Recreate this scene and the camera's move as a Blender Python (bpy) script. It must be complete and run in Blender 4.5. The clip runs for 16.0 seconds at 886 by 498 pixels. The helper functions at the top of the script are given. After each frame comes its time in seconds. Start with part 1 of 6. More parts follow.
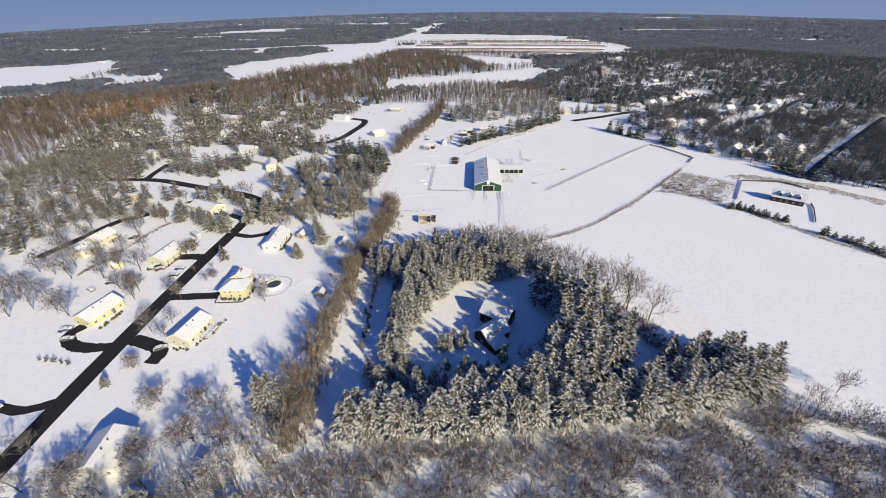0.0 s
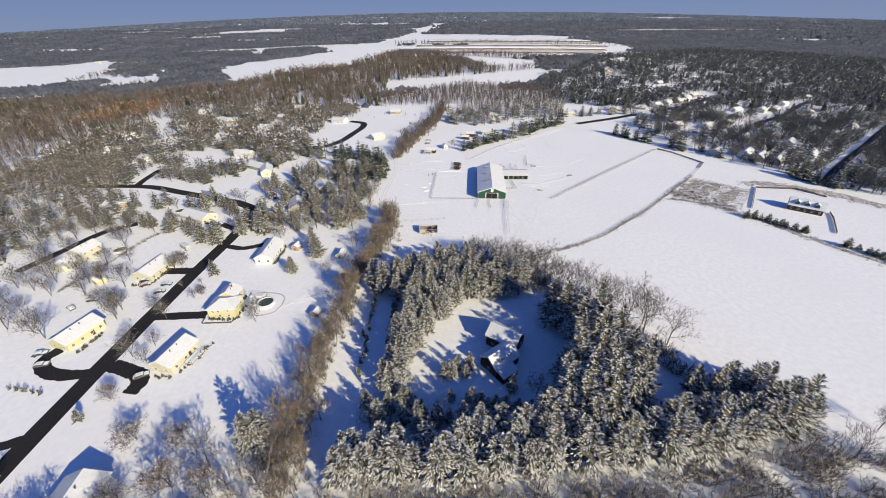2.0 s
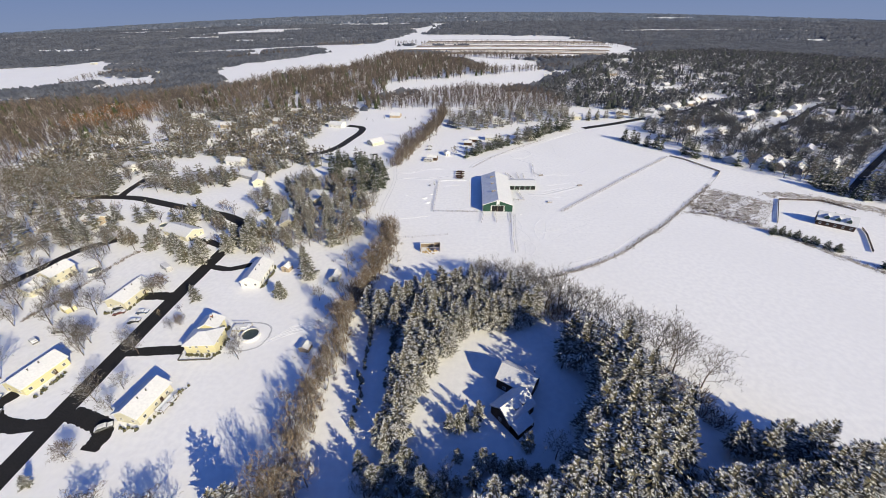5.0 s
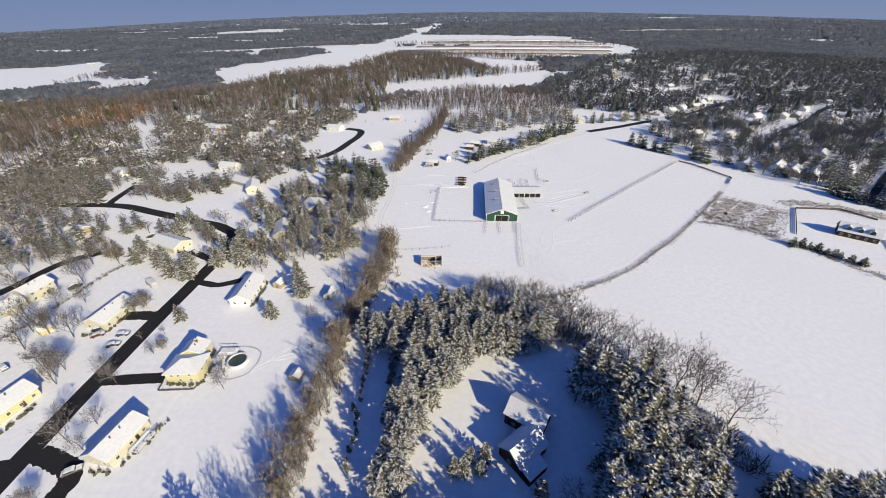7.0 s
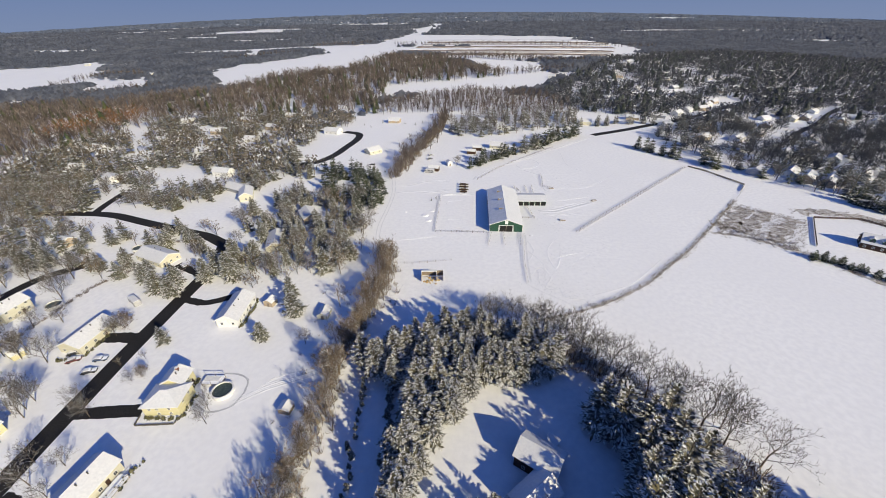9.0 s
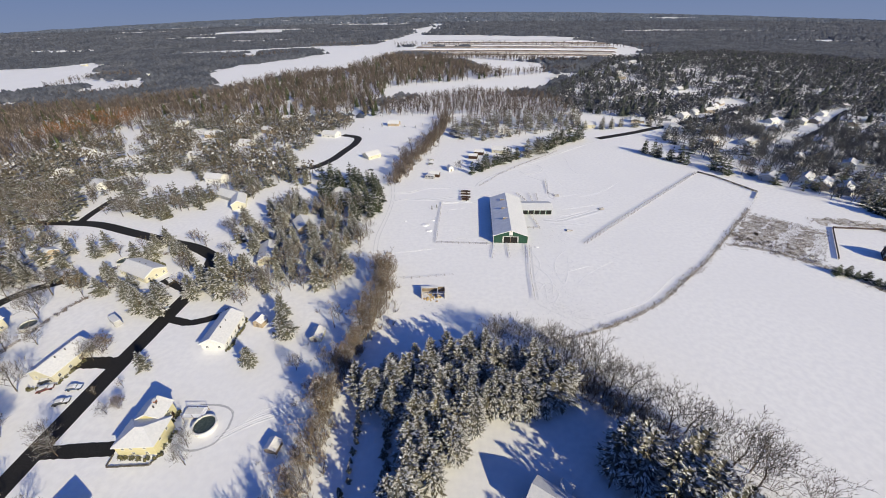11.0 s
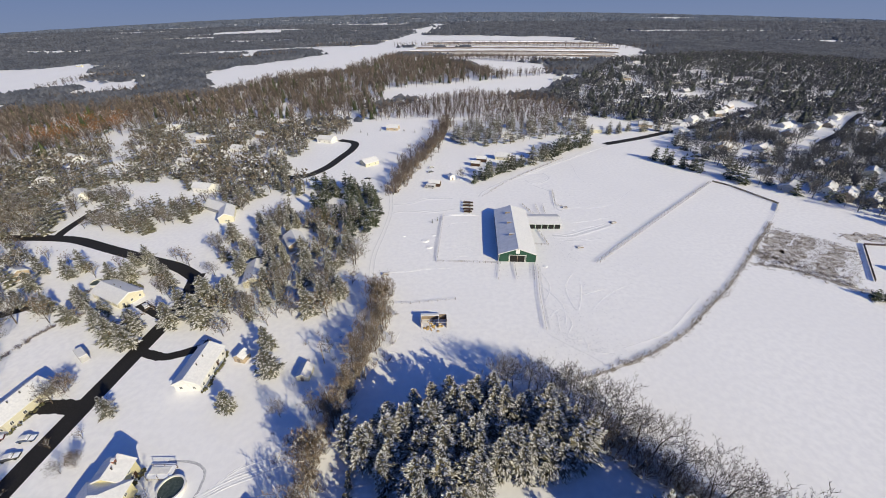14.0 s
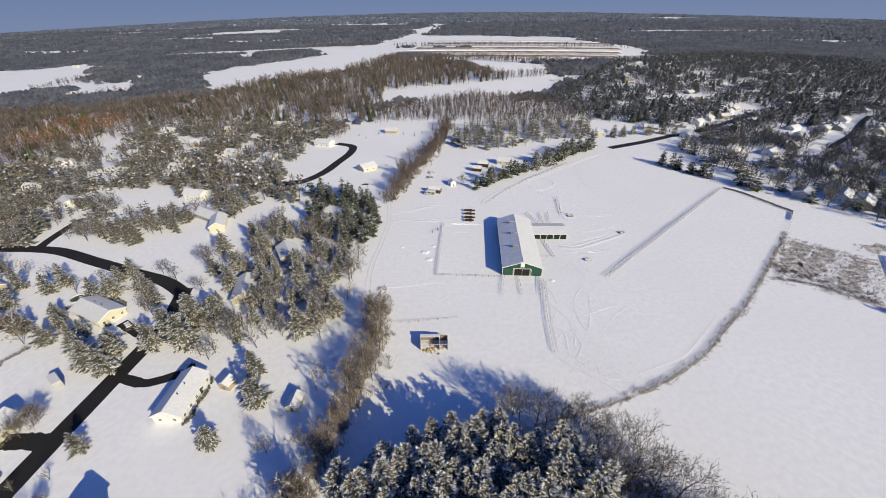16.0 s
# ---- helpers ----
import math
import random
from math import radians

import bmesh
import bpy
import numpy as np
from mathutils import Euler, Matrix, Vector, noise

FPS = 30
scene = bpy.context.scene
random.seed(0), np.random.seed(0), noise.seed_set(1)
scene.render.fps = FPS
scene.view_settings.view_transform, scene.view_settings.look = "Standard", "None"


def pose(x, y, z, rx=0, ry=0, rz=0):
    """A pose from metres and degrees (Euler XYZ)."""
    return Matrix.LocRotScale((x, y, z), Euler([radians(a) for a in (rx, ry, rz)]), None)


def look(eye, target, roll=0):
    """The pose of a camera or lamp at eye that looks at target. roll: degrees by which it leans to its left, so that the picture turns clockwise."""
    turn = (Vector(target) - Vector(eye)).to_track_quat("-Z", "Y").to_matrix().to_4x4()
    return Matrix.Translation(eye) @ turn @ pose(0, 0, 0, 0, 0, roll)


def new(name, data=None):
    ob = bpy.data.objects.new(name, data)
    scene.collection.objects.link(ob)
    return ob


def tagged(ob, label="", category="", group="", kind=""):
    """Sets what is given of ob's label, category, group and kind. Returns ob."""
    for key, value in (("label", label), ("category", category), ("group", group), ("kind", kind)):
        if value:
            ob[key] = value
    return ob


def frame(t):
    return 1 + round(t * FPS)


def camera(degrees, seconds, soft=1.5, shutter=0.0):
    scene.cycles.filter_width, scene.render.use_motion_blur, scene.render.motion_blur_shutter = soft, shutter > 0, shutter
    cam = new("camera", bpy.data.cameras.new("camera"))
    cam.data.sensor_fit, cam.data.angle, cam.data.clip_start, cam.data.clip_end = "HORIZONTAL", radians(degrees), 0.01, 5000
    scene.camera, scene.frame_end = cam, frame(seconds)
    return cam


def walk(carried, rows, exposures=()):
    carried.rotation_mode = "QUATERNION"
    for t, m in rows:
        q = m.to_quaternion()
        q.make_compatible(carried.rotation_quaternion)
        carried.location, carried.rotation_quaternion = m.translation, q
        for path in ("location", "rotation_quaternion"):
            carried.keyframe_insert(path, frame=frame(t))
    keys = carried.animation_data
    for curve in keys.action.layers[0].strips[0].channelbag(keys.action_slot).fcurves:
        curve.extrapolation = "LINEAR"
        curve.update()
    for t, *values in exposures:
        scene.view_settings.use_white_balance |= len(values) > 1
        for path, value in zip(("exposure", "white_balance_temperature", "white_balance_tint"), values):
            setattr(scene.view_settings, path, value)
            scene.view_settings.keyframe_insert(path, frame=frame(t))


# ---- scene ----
from collections import namedtuple

# ---- camera: level flight straight ahead, one fixed tilt ----
TILT, LEAN = -31.40, -0.85
cam = camera(98.12, 16.0, soft=0.8)


def flight(t):
    x = -0.324 * t + 0.995 * ((t - 8) ** 2 / 64 - 1)
    y = 6.106 * t + 0.03973 * t ** 2 - 0.003428 * t ** 3 + 0.0000515 * t ** 4
    return pose(x, y, 103 + 0.079 * (t - 8), 90 + TILT) @ pose(0, 0, 0, 0, 0, LEAN)


walk(cam, [(t, flight(t)) for t in range(17)], exposures=[(0, 0.36), (4, 0.36), (7, 0.31), (9, 0.25), (12.5, 0.22), (16, 0.18)])

# ---- world, sun, exposure ----
SUN_EL, SUN_AZ = radians(24.5), radians(137.4)
world = bpy.data.worlds.new("world")
scene.world = world
world.use_nodes = True
wn = world.node_tree
sky = wn.nodes.new("ShaderNodeTexSky")
sky.sky_type, sky.sun_disc, sky.sun_elevation, sky.sun_rotation = "NISHITA", False, SUN_EL, SUN_AZ
sky.altitude, sky.air_density, sky.dust_density, sky.ozone_density = 200, 1.0, 0.4, 4.0
tint = wn.nodes.new("ShaderNodeMix")
tint.data_type, tint.blend_type = "RGBA", "MULTIPLY"
tint.inputs[0].default_value, tint.inputs[7].default_value = 1.0, (0.70, 0.93, 1.56, 1)
wn.links.new(sky.outputs[0], tint.inputs[6])
wn.links.new(tint.outputs[2], wn.nodes["Background"].inputs[0])
wn.nodes["Background"].inputs[1].default_value = 0.069
sun_dir = Vector((math.sin(SUN_AZ) * math.cos(SUN_EL), math.cos(SUN_AZ) * math.cos(SUN_EL), math.sin(SUN_EL)))
sun = new("sun", bpy.data.lights.new("sun", "SUN"))
sun.data.energy, sun.data.angle, sun.data.color = 4.95, radians(0.6), (1.0, 0.882, 0.605)
sun.matrix_world = look(sun_dir * 300, (0, 0, 0))


# ---- materials ----
def material(name, dark, light, scale=1.0, rough=0.8, bump=0.2, snow=0.0, edge=0.25, patch=0.0, vary=0.0, amp=0.9, isle=0.0, metal=0.0, stretch=(1, 1, 1)):
    """Two-scale mottled paint; snow: how much of it lies on the faces that look up; patch: size in metres of broad changes."""
    m = bpy.data.materials.new(name)
    m.use_nodes = True
    n, l = m.node_tree.nodes, m.node_tree.links
    b = n["Principled BSDF"]
    geo = n.new("ShaderNodeNewGeometry")
    mp = n.new("ShaderNodeMapping")
    mp.inputs["Scale"].default_value = stretch
    l.new(geo.outputs["Position"], mp.inputs[0])

    def noise_tex(s, detail):
        t = n.new("ShaderNodeTexNoise")
        t.inputs["Scale"].default_value, t.inputs["Detail"].default_value = s, detail
        l.new(mp.outputs[0], t.inputs["Vector"])
        return t.outputs["Fac"]

    def mix(f, a, c):
        x = n.new("ShaderNodeMix")
        x.data_type = "RGBA"
        for i, v in ((0, f), (6, a), (7, c)):
            if isinstance(v, bpy.types.NodeSocket):
                l.new(v, x.inputs[i])
            else:
                x.inputs[i].default_value = v if i == 0 else (*v, 1)
        return x.outputs[2]

    def span(v, a, c, lo=0.0, hi=1.0):
        r = n.new("ShaderNodeMapRange")
        r.interpolation_type = "SMOOTHSTEP"
        for i, q in ((1, a), (2, c), (3, lo), (4, hi)):
            r.inputs[i].default_value = q
        l.new(v, r.inputs[0])
        return r.outputs[0]

    fine = noise_tex(scale, 6)
    col = mix(span(fine, 0.3, 0.7), dark, light)
    if patch:
        wide = noise_tex(1 / patch, 3)
        col = mix(span(wide, 0.35, 0.7, 0.0, 0.5), col, dark)
    if vary:
        info = n.new("ShaderNodeObjectInfo")
        hsv = n.new("ShaderNodeHueSaturation")
        l.new(span(info.outputs["Random"], 0, 1, 1 - vary, 1 + vary), hsv.inputs["Value"])
        l.new(col, hsv.inputs["Color"])
        col = hsv.outputs[0]
    if isle:
        hue = n.new("ShaderNodeHueSaturation")
        l.new(span(geo.outputs["Random Per Island"], 0, 1, 1 - isle, 1 + isle), hue.inputs["Value"])
        l.new(col, hue.inputs["Color"])
        col = hue.outputs[0]
    if snow:
        sep = n.new("ShaderNodeSeparateXYZ")
        l.new(geo.outputs["Normal"], sep.inputs[0])
        add = n.new("ShaderNodeMath")
        add.operation = "MULTIPLY_ADD"
        l.new(noise_tex(max(scale * 0.6, 0.5), 4), add.inputs[0])
        add.inputs[1].default_value = amp
        l.new(sep.outputs[2], add.inputs[2])
        k = 0.8 + amp / 2 - snow
        col = mix(span(add.outputs[0], k - edge, k + edge), col, (0.80, 0.82, 0.86))
    l.new(col, b.inputs["Base Color"])
    b.inputs["Roughness"].default_value, b.inputs["Metallic"].default_value = rough, metal
    b.inputs["Specular IOR Level"].default_value = 0.3
    if bump:
        bp = n.new("ShaderNodeBump")
        bp.inputs["Strength"].default_value, bp.inputs["Distance"].default_value = bump, 0.5 / scale
        l.new(fine, bp.inputs["Height"])
        l.new(bp.outputs[0], b.inputs["Normal"])
    return m


SNOW = material("snow", (0.785, 0.79, 0.812), (0.855, 0.86, 0.87), 0.5, 0.7, 0.025, patch=45)
# Thin snow on metal, with the bluish shade of the barn's west slope painted in.
SHADED_METAL_SNOW = material("shaded_metal_snow", (0.60, 0.63, 0.67), (0.72, 0.74, 0.78), 0.5, 0.6, 0.1, patch=8)
# Trodden snow darkened to paint the shade that lies in ruts.
RUT_SHADE = material("rut_shade_snow", (0.36, 0.37, 0.40), (0.60, 0.61, 0.64), 1.5, 0.85, 0.4, patch=4)
ROOF_SNOW = material("roof_snow", (0.60, 0.61, 0.63), (0.69, 0.695, 0.705), 1.5, 0.7, 0.15, patch=6)
THIN_SNOW = material("thin_snow", (0.30, 0.265, 0.22), (0.78, 0.78, 0.79), 0.5, 0.7, 0.15, patch=5)
TRACK = material("trodden_snow", (0.62, 0.63, 0.66), (0.80, 0.81, 0.83), 1.2, 0.8, 0.4, patch=6)
ASPHALT = material("asphalt", (0.010, 0.010, 0.011), (0.024, 0.023, 0.024), 3.0, 0.85, 0.1, patch=12)
NEEDLES = material("needles", (0.022, 0.027, 0.013), (0.118, 0.106, 0.048), 1.2, 0.85, 0.3, snow=-0.62, edge=0.7, vary=0.25, amp=1.0, isle=0.35)
PINE_NEEDLES = material("pine_needles", (0.020, 0.024, 0.015), (0.138, 0.114, 0.056), 1.2, 0.85, 0.3, snow=-0.60, edge=0.7, vary=0.25, amp=1.0, isle=0.35)
NEEDLES_GREEN = material("needles_green", (0.014, 0.025, 0.012), (0.060, 0.072, 0.030), 1.6, 0.85, 0.3, snow=-0.8, edge=0.7, vary=0.3, amp=1.0, isle=0.3)
FIR_DARK = material("dark_fir", (0.018, 0.024, 0.022), (0.054, 0.062, 0.050), 1.6, 0.85, 0.3, snow=-0.58, edge=0.6, vary=0.3, amp=1.0, isle=0.3)
BOUGH_SNOW = material("bough_snow", (0.46, 0.45, 0.41), (0.82, 0.825, 0.84), 1.6, 0.75, 0.25, isle=0.10)
# Leafless wood darkened and blued: the dim, hazy light across the field is painted in.
DUSKY = material("dimmed_woods", (0.042, 0.047, 0.056), (0.122, 0.122, 0.131), 0.15, 0.95, 0.2, snow=-0.30, edge=0.4, patch=50, isle=0.4)
BARK = material("bark", (0.06, 0.047, 0.035), (0.16, 0.125, 0.095), 2.0, 0.9, 0.3, snow=0.30, vary=0.2)
TWIGS = material("twigs", (0.060, 0.052, 0.041), (0.205, 0.176, 0.142), 0.6, 0.9, 0.2, snow=0.06, patch=14, isle=0.35)
WOODS = material("winter_woods", (0.064, 0.053, 0.047), (0.195, 0.158, 0.137), 0.12, 0.95, 0.2, snow=-0.30, edge=0.3, patch=60, isle=0.55)
OAK = material("oak_leaves", (0.15, 0.058, 0.015), (0.30, 0.125, 0.035), 0.4, 0.9, 0.2, isle=0.3)
BRUSH = material("brush", (0.070, 0.052, 0.040), (0.26, 0.20, 0.150), 0.5, 0.9, 0.2, snow=-0.06, patch=8, isle=0.4)
BEECH_LEAF = material("beech_leaves", (0.11, 0.078, 0.044), (0.26, 0.185, 0.105), 0.6, 0.9, 0.2, snow=-0.34, patch=12)
HEDGE_TWIGS = material("hedge_twigs", (0.070, 0.052, 0.036), (0.30, 0.225, 0.150), 0.6, 0.9, 0.2, snow=0.06, patch=12, isle=0.4)
# Pale blue distance haze is mixed into the next two wood colours.
HAZY_HORIZON_WOODS = material("hazy_horizon_woods", (0.090, 0.112, 0.158), (0.160, 0.178, 0.212), 0.01, 0.95, 0.1, patch=400, isle=0.3)
HAZY_FARWOODS = material("hazy_far_woods", (0.068, 0.080, 0.108), (0.135, 0.143, 0.168), 0.02, 0.95, 0.2, snow=-0.55, edge=0.3, patch=200, isle=0.25)
YELLOW = material("yellow_siding", (0.53, 0.485, 0.28), (0.60, 0.555, 0.34), 1.0, 0.6, 0.1, stretch=(0.2, 0.2, 4))
CREAM = material("cream_siding", (0.50, 0.475, 0.36), (0.58, 0.555, 0.44), 1.0, 0.6, 0.1, stretch=(0.2, 0.2, 4))
WHITE = material("white_paint", (0.60, 0.60, 0.58), (0.70, 0.70, 0.68), 1.0, 0.5, 0.1)
GREY_WALL = material("grey_siding", (0.25, 0.26, 0.28), (0.34, 0.35, 0.37), 1.0, 0.6, 0.1, stretch=(0.2, 0.2, 4))
TAN_WALL = material("tan_siding", (0.34, 0.27, 0.19), (0.44, 0.36, 0.26), 1.0, 0.6, 0.1, stretch=(0.2, 0.2, 4))
GREEN_SHEET = material("green_sheet", (0.016, 0.055, 0.037), (0.030, 0.085, 0.056), 2.0, 0.45, 0.2, stretch=(3, 3, 0.2))
DARK_WOOD = material("dark_wood", (0.03, 0.018, 0.012), (0.075, 0.042, 0.028), 3.0, 0.8, 0.3, stretch=(1, 1, 4))
TIMBER = material("timber", (0.14, 0.11, 0.085), (0.28, 0.23, 0.18), 3.0, 0.85, 0.3, snow=0.35)
STRAW = material("straw", (0.34, 0.22, 0.07), (0.58, 0.41, 0.16), 2.5, 0.9, 0.5, snow=-0.35)
GLASS = material("window_glass", (0.035, 0.04, 0.048), (0.075, 0.08, 0.09), 0.5, 0.12, 0)
# Near-black colour standing in for interior shade behind openings.
UNLIT_INSIDE = material("unlit_inside", (0.010, 0.010, 0.010), (0.02, 0.02, 0.02), 1, 0.9, 0)
BRICK = material("brick_red", (0.16, 0.07, 0.05), (0.28, 0.13, 0.10), 6, 0.85, 0.3, snow=0.3)
STUBBLE = material("stubble", (0.16, 0.125, 0.10), (0.42, 0.37, 0.33), 0.05, 0.9, 0.2, patch=60)
STONE = material("dark_stone", (0.05, 0.045, 0.04), (0.14, 0.13, 0.12), 2.5, 0.9, 0.4)
RUBBER = material("rubber", (0.012, 0.012, 0.012), (0.022, 0.022, 0.022), 4, 0.8, 0)


# ---- far sky ----
def far_sky():
    """A plain dome of hazy winter air behind the last hills."""
    m = bpy.data.materials.new("hazy_sky")
    m.use_nodes = True
    n, l = m.node_tree.nodes, m.node_tree.links
    n.clear()
    out, em, ramp, geo, sep, rng_ = (n.new("ShaderNode" + k) for k in ("OutputMaterial", "Emission", "ValToRGB", "NewGeometry", "SeparateXYZ", "MapRange"))
    l.new(geo.outputs["Position"], sep.inputs[0])
    l.new(sep.outputs[2], rng_.inputs[0])
    rng_.inputs[1].default_value, rng_.inputs[2].default_value = 60, 700
    l.new(rng_.outputs[0], ramp.inputs[0])
    e = ramp.color_ramp.elements
    e[0].position, e[0].color = 0.0, (0.155, 0.205, 0.33, 1)
    e[1].position, e[1].color = 1.0, (0.085, 0.15, 0.33, 1)
    l.new(ramp.outputs[0], em.inputs[0])
    em.inputs[1].default_value = 1.05
    l.new(em.outputs[0], out.inputs[0])
    bm = bmesh.new()
    cols = []
    for i in range(61):
        a = radians(-75 + 150 * i / 60)
        cols.append([bm.verts.new((4940 * math.sin(a), 4940 * math.cos(a), z)) for z in (-400, 100, 400, 1100)])
    for c, d in zip(cols, cols[1:]):
        for k in range(3):
            bm.faces.new((c[k], c[k + 1], d[k + 1], d[k]))
    me = bpy.data.meshes.new("backdrop")
    bm.to_mesh(me)
    bm.free()
    me.materials.append(m)
    return tagged(new("backdrop", me), "hazy blue winter sky beyond the hills", "sky", kind="structure")


far_sky()


# ---- geometry helpers ----
def mesh_of(name, bm, mats):
    me = bpy.data.meshes.new(name)
    bm.to_mesh(me)
    bm.free()
    for m in mats if isinstance(mats, (list, tuple)) else [mats]:
        me.materials.append(m)
    return me


def part(name, bm, mats, parent=None, label=""):
    ob = new(name, mesh_of(name, bm, mats))
    ob.parent = parent
    return tagged(ob, label)


def thing(name, x, y, z=None, rz=0, label="", category="", group="", kind=""):
    ob = new(name)
    ob.empty_display_size = 0.2
    ob.matrix_world = pose(x, y, land(x, y) if z is None else z, 0, 0, rz)
    return tagged(ob, label, category, group, kind)


def box(bm, x0, x1, y0, y1, z0, z1, mat=0, bevel=0.0):
    vs = [bm.verts.new((x, y, z)) for z in (z0, z1) for x, y in ((x0, y0), (x1, y0), (x1, y1), (x0, y1))]
    fs = [bm.faces.new([vs[i] for i in q]) for q in ((3, 2, 1, 0), (4, 5, 6, 7), (0, 1, 5, 4), (1, 2, 6, 5), (2, 3, 7, 6), (3, 0, 4, 7))]
    for f in fs:
        f.material_index = mat
    if bevel:
        es = list({e for f in fs for e in f.edges})
        bmesh.ops.bevel(bm, geom=es, offset=bevel, segments=1, affect="EDGES", material=-1)
    return bm


def boxes(*rows):
    bm = bmesh.new()
    for r in rows:
        box(bm, *r)
    return bm


def smooth(a, b, x):
    s = np.clip((x - a) / (b - a), 0, 1)
    return s * s * (3 - 2 * s)


def land(x, y):
    """The height of the ground: level round the farm, rising far ahead and falling away to both sides."""
    far = np.hypot(x, y - 50.0)
    side = x * x / (far * far + 1)
    return 20 * smooth(450, 1500, y) - 0.045 * side * np.maximum(far - 380, 0) + 85 * smooth(1600, 4600, far)


def inside(poly, x, y):
    p = np.array(poly, float)
    q = np.roll(p, -1, 0)
    hit = np.zeros(np.shape(x), bool)
    for (x0, y0), (x1, y1) in zip(p, q):
        if y0 != y1:
            hit ^= ((y0 > y) != (y1 > y)) & (x < (x1 - x0) * (y - y0) / (y1 - y0) + x0)
    return hit


def scatter(rng, poly, spacing, keep_out=(), jitter=0.45):
    """Points about one spacing apart inside a polygon, outside all of keep_out."""
    p = np.array(poly, float)
    gx, gy = np.meshgrid(np.arange(p[:, 0].min(), p[:, 0].max(), spacing), np.arange(p[:, 1].min(), p[:, 1].max(), spacing))
    x = gx.ravel() + rng.uniform(-jitter, jitter, gx.size) * spacing
    y = gy.ravel() + rng.uniform(-jitter, jitter, gx.size) * spacing
    ok = inside(poly, x, y)
    for k in keep_out:
        ok &= ~inside(k, x, y)
    return np.stack([x[ok], y[ok]], 1)


def along(rng, pts, step, spread):
    """Points strewn along a line."""
    out = []
    for (x0, y0), (x1, y1) in zip(pts, pts[1:]):
        n = max(1, int(math.hypot(x1 - x0, y1 - y0) / step))
        for i in range(n):
            f = (i + rng.uniform(0, 1)) / n
            out.append((x0 + (x1 - x0) * f + rng.normal(0, spread), y0 + (y1 - y0) * f + rng.normal(0, spread)))
    return np.array(out)


Shape = namedtuple("Shape", "v f m")


def shape(v, f, m):
    return Shape(np.array(v, np.float32), np.array(f, np.int32), np.array(m, np.int32))


def to_mesh(name, s, mats):
    me = bpy.data.meshes.new(name)
    me.vertices.add(len(s.v))
    me.vertices.foreach_set("co", s.v.ravel())
    me.loops.add(3 * len(s.f))
    me.loops.foreach_set("vertex_index", s.f.ravel())
    me.polygons.add(len(s.f))
    me.polygons.foreach_set("loop_start", np.arange(0, 3 * len(s.f), 3, dtype=np.int32))
    me.polygons.foreach_set("material_index", s.m)
    me.update(calc_edges=True)
    for m in mats:
        me.materials.append(m)
    return me


def strewn(shapes, places, rng, lo, hi, wide=1.0, sink=0.1):
    """Many copies of a few shapes joined into one."""
    vs, fs, ms, base = [], [], [], 0
    z = land(places[:, 0], places[:, 1])
    for i, (x, y) in enumerate(places):
        s = shapes[rng.integers(len(shapes))]
        k = rng.uniform(lo, hi)
        w = k * rng.uniform(0.85, 1.15) * wide
        a = rng.uniform(0, 6.283)
        c, d = math.cos(a) * w, math.sin(a) * w
        v = s.v @ np.array([[c, d, 0], [-d, c, 0], [0, 0, k]], np.float32)
        vs.append(v + np.array([x, y, z[i] - sink], np.float32))
        fs.append(s.f + base)
        ms.append(s.m)
        base += len(v)
    return Shape(np.concatenate(vs), np.concatenate(fs), np.concatenate(ms))


def stuff(name, s, mats, label, category):
    return tagged(new(name, to_mesh(name, s, mats)), label, category, kind="stuff")


# ---- plant shapes ----
def limb(v, f, m, a, b, ra, rb, mat):
    """A tapered three-sided stick from a to b."""
    d = (b - a).normalized()
    u = d.orthogonal().normalized()
    w = d.cross(u)
    k = len(v)
    for p, r in ((a, ra), (b, rb)):
        for i in range(3):
            q = p + (u * math.cos(i * 2.0944) + w * math.sin(i * 2.0944)) * r
            v.append(tuple(q))
    for i in range(3):
        j = (i + 1) % 3
        f += [(k + i, k + j, k + 3 + j), (k + i, k + 3 + j, k + 3 + i)]
        m += [mat, mat]


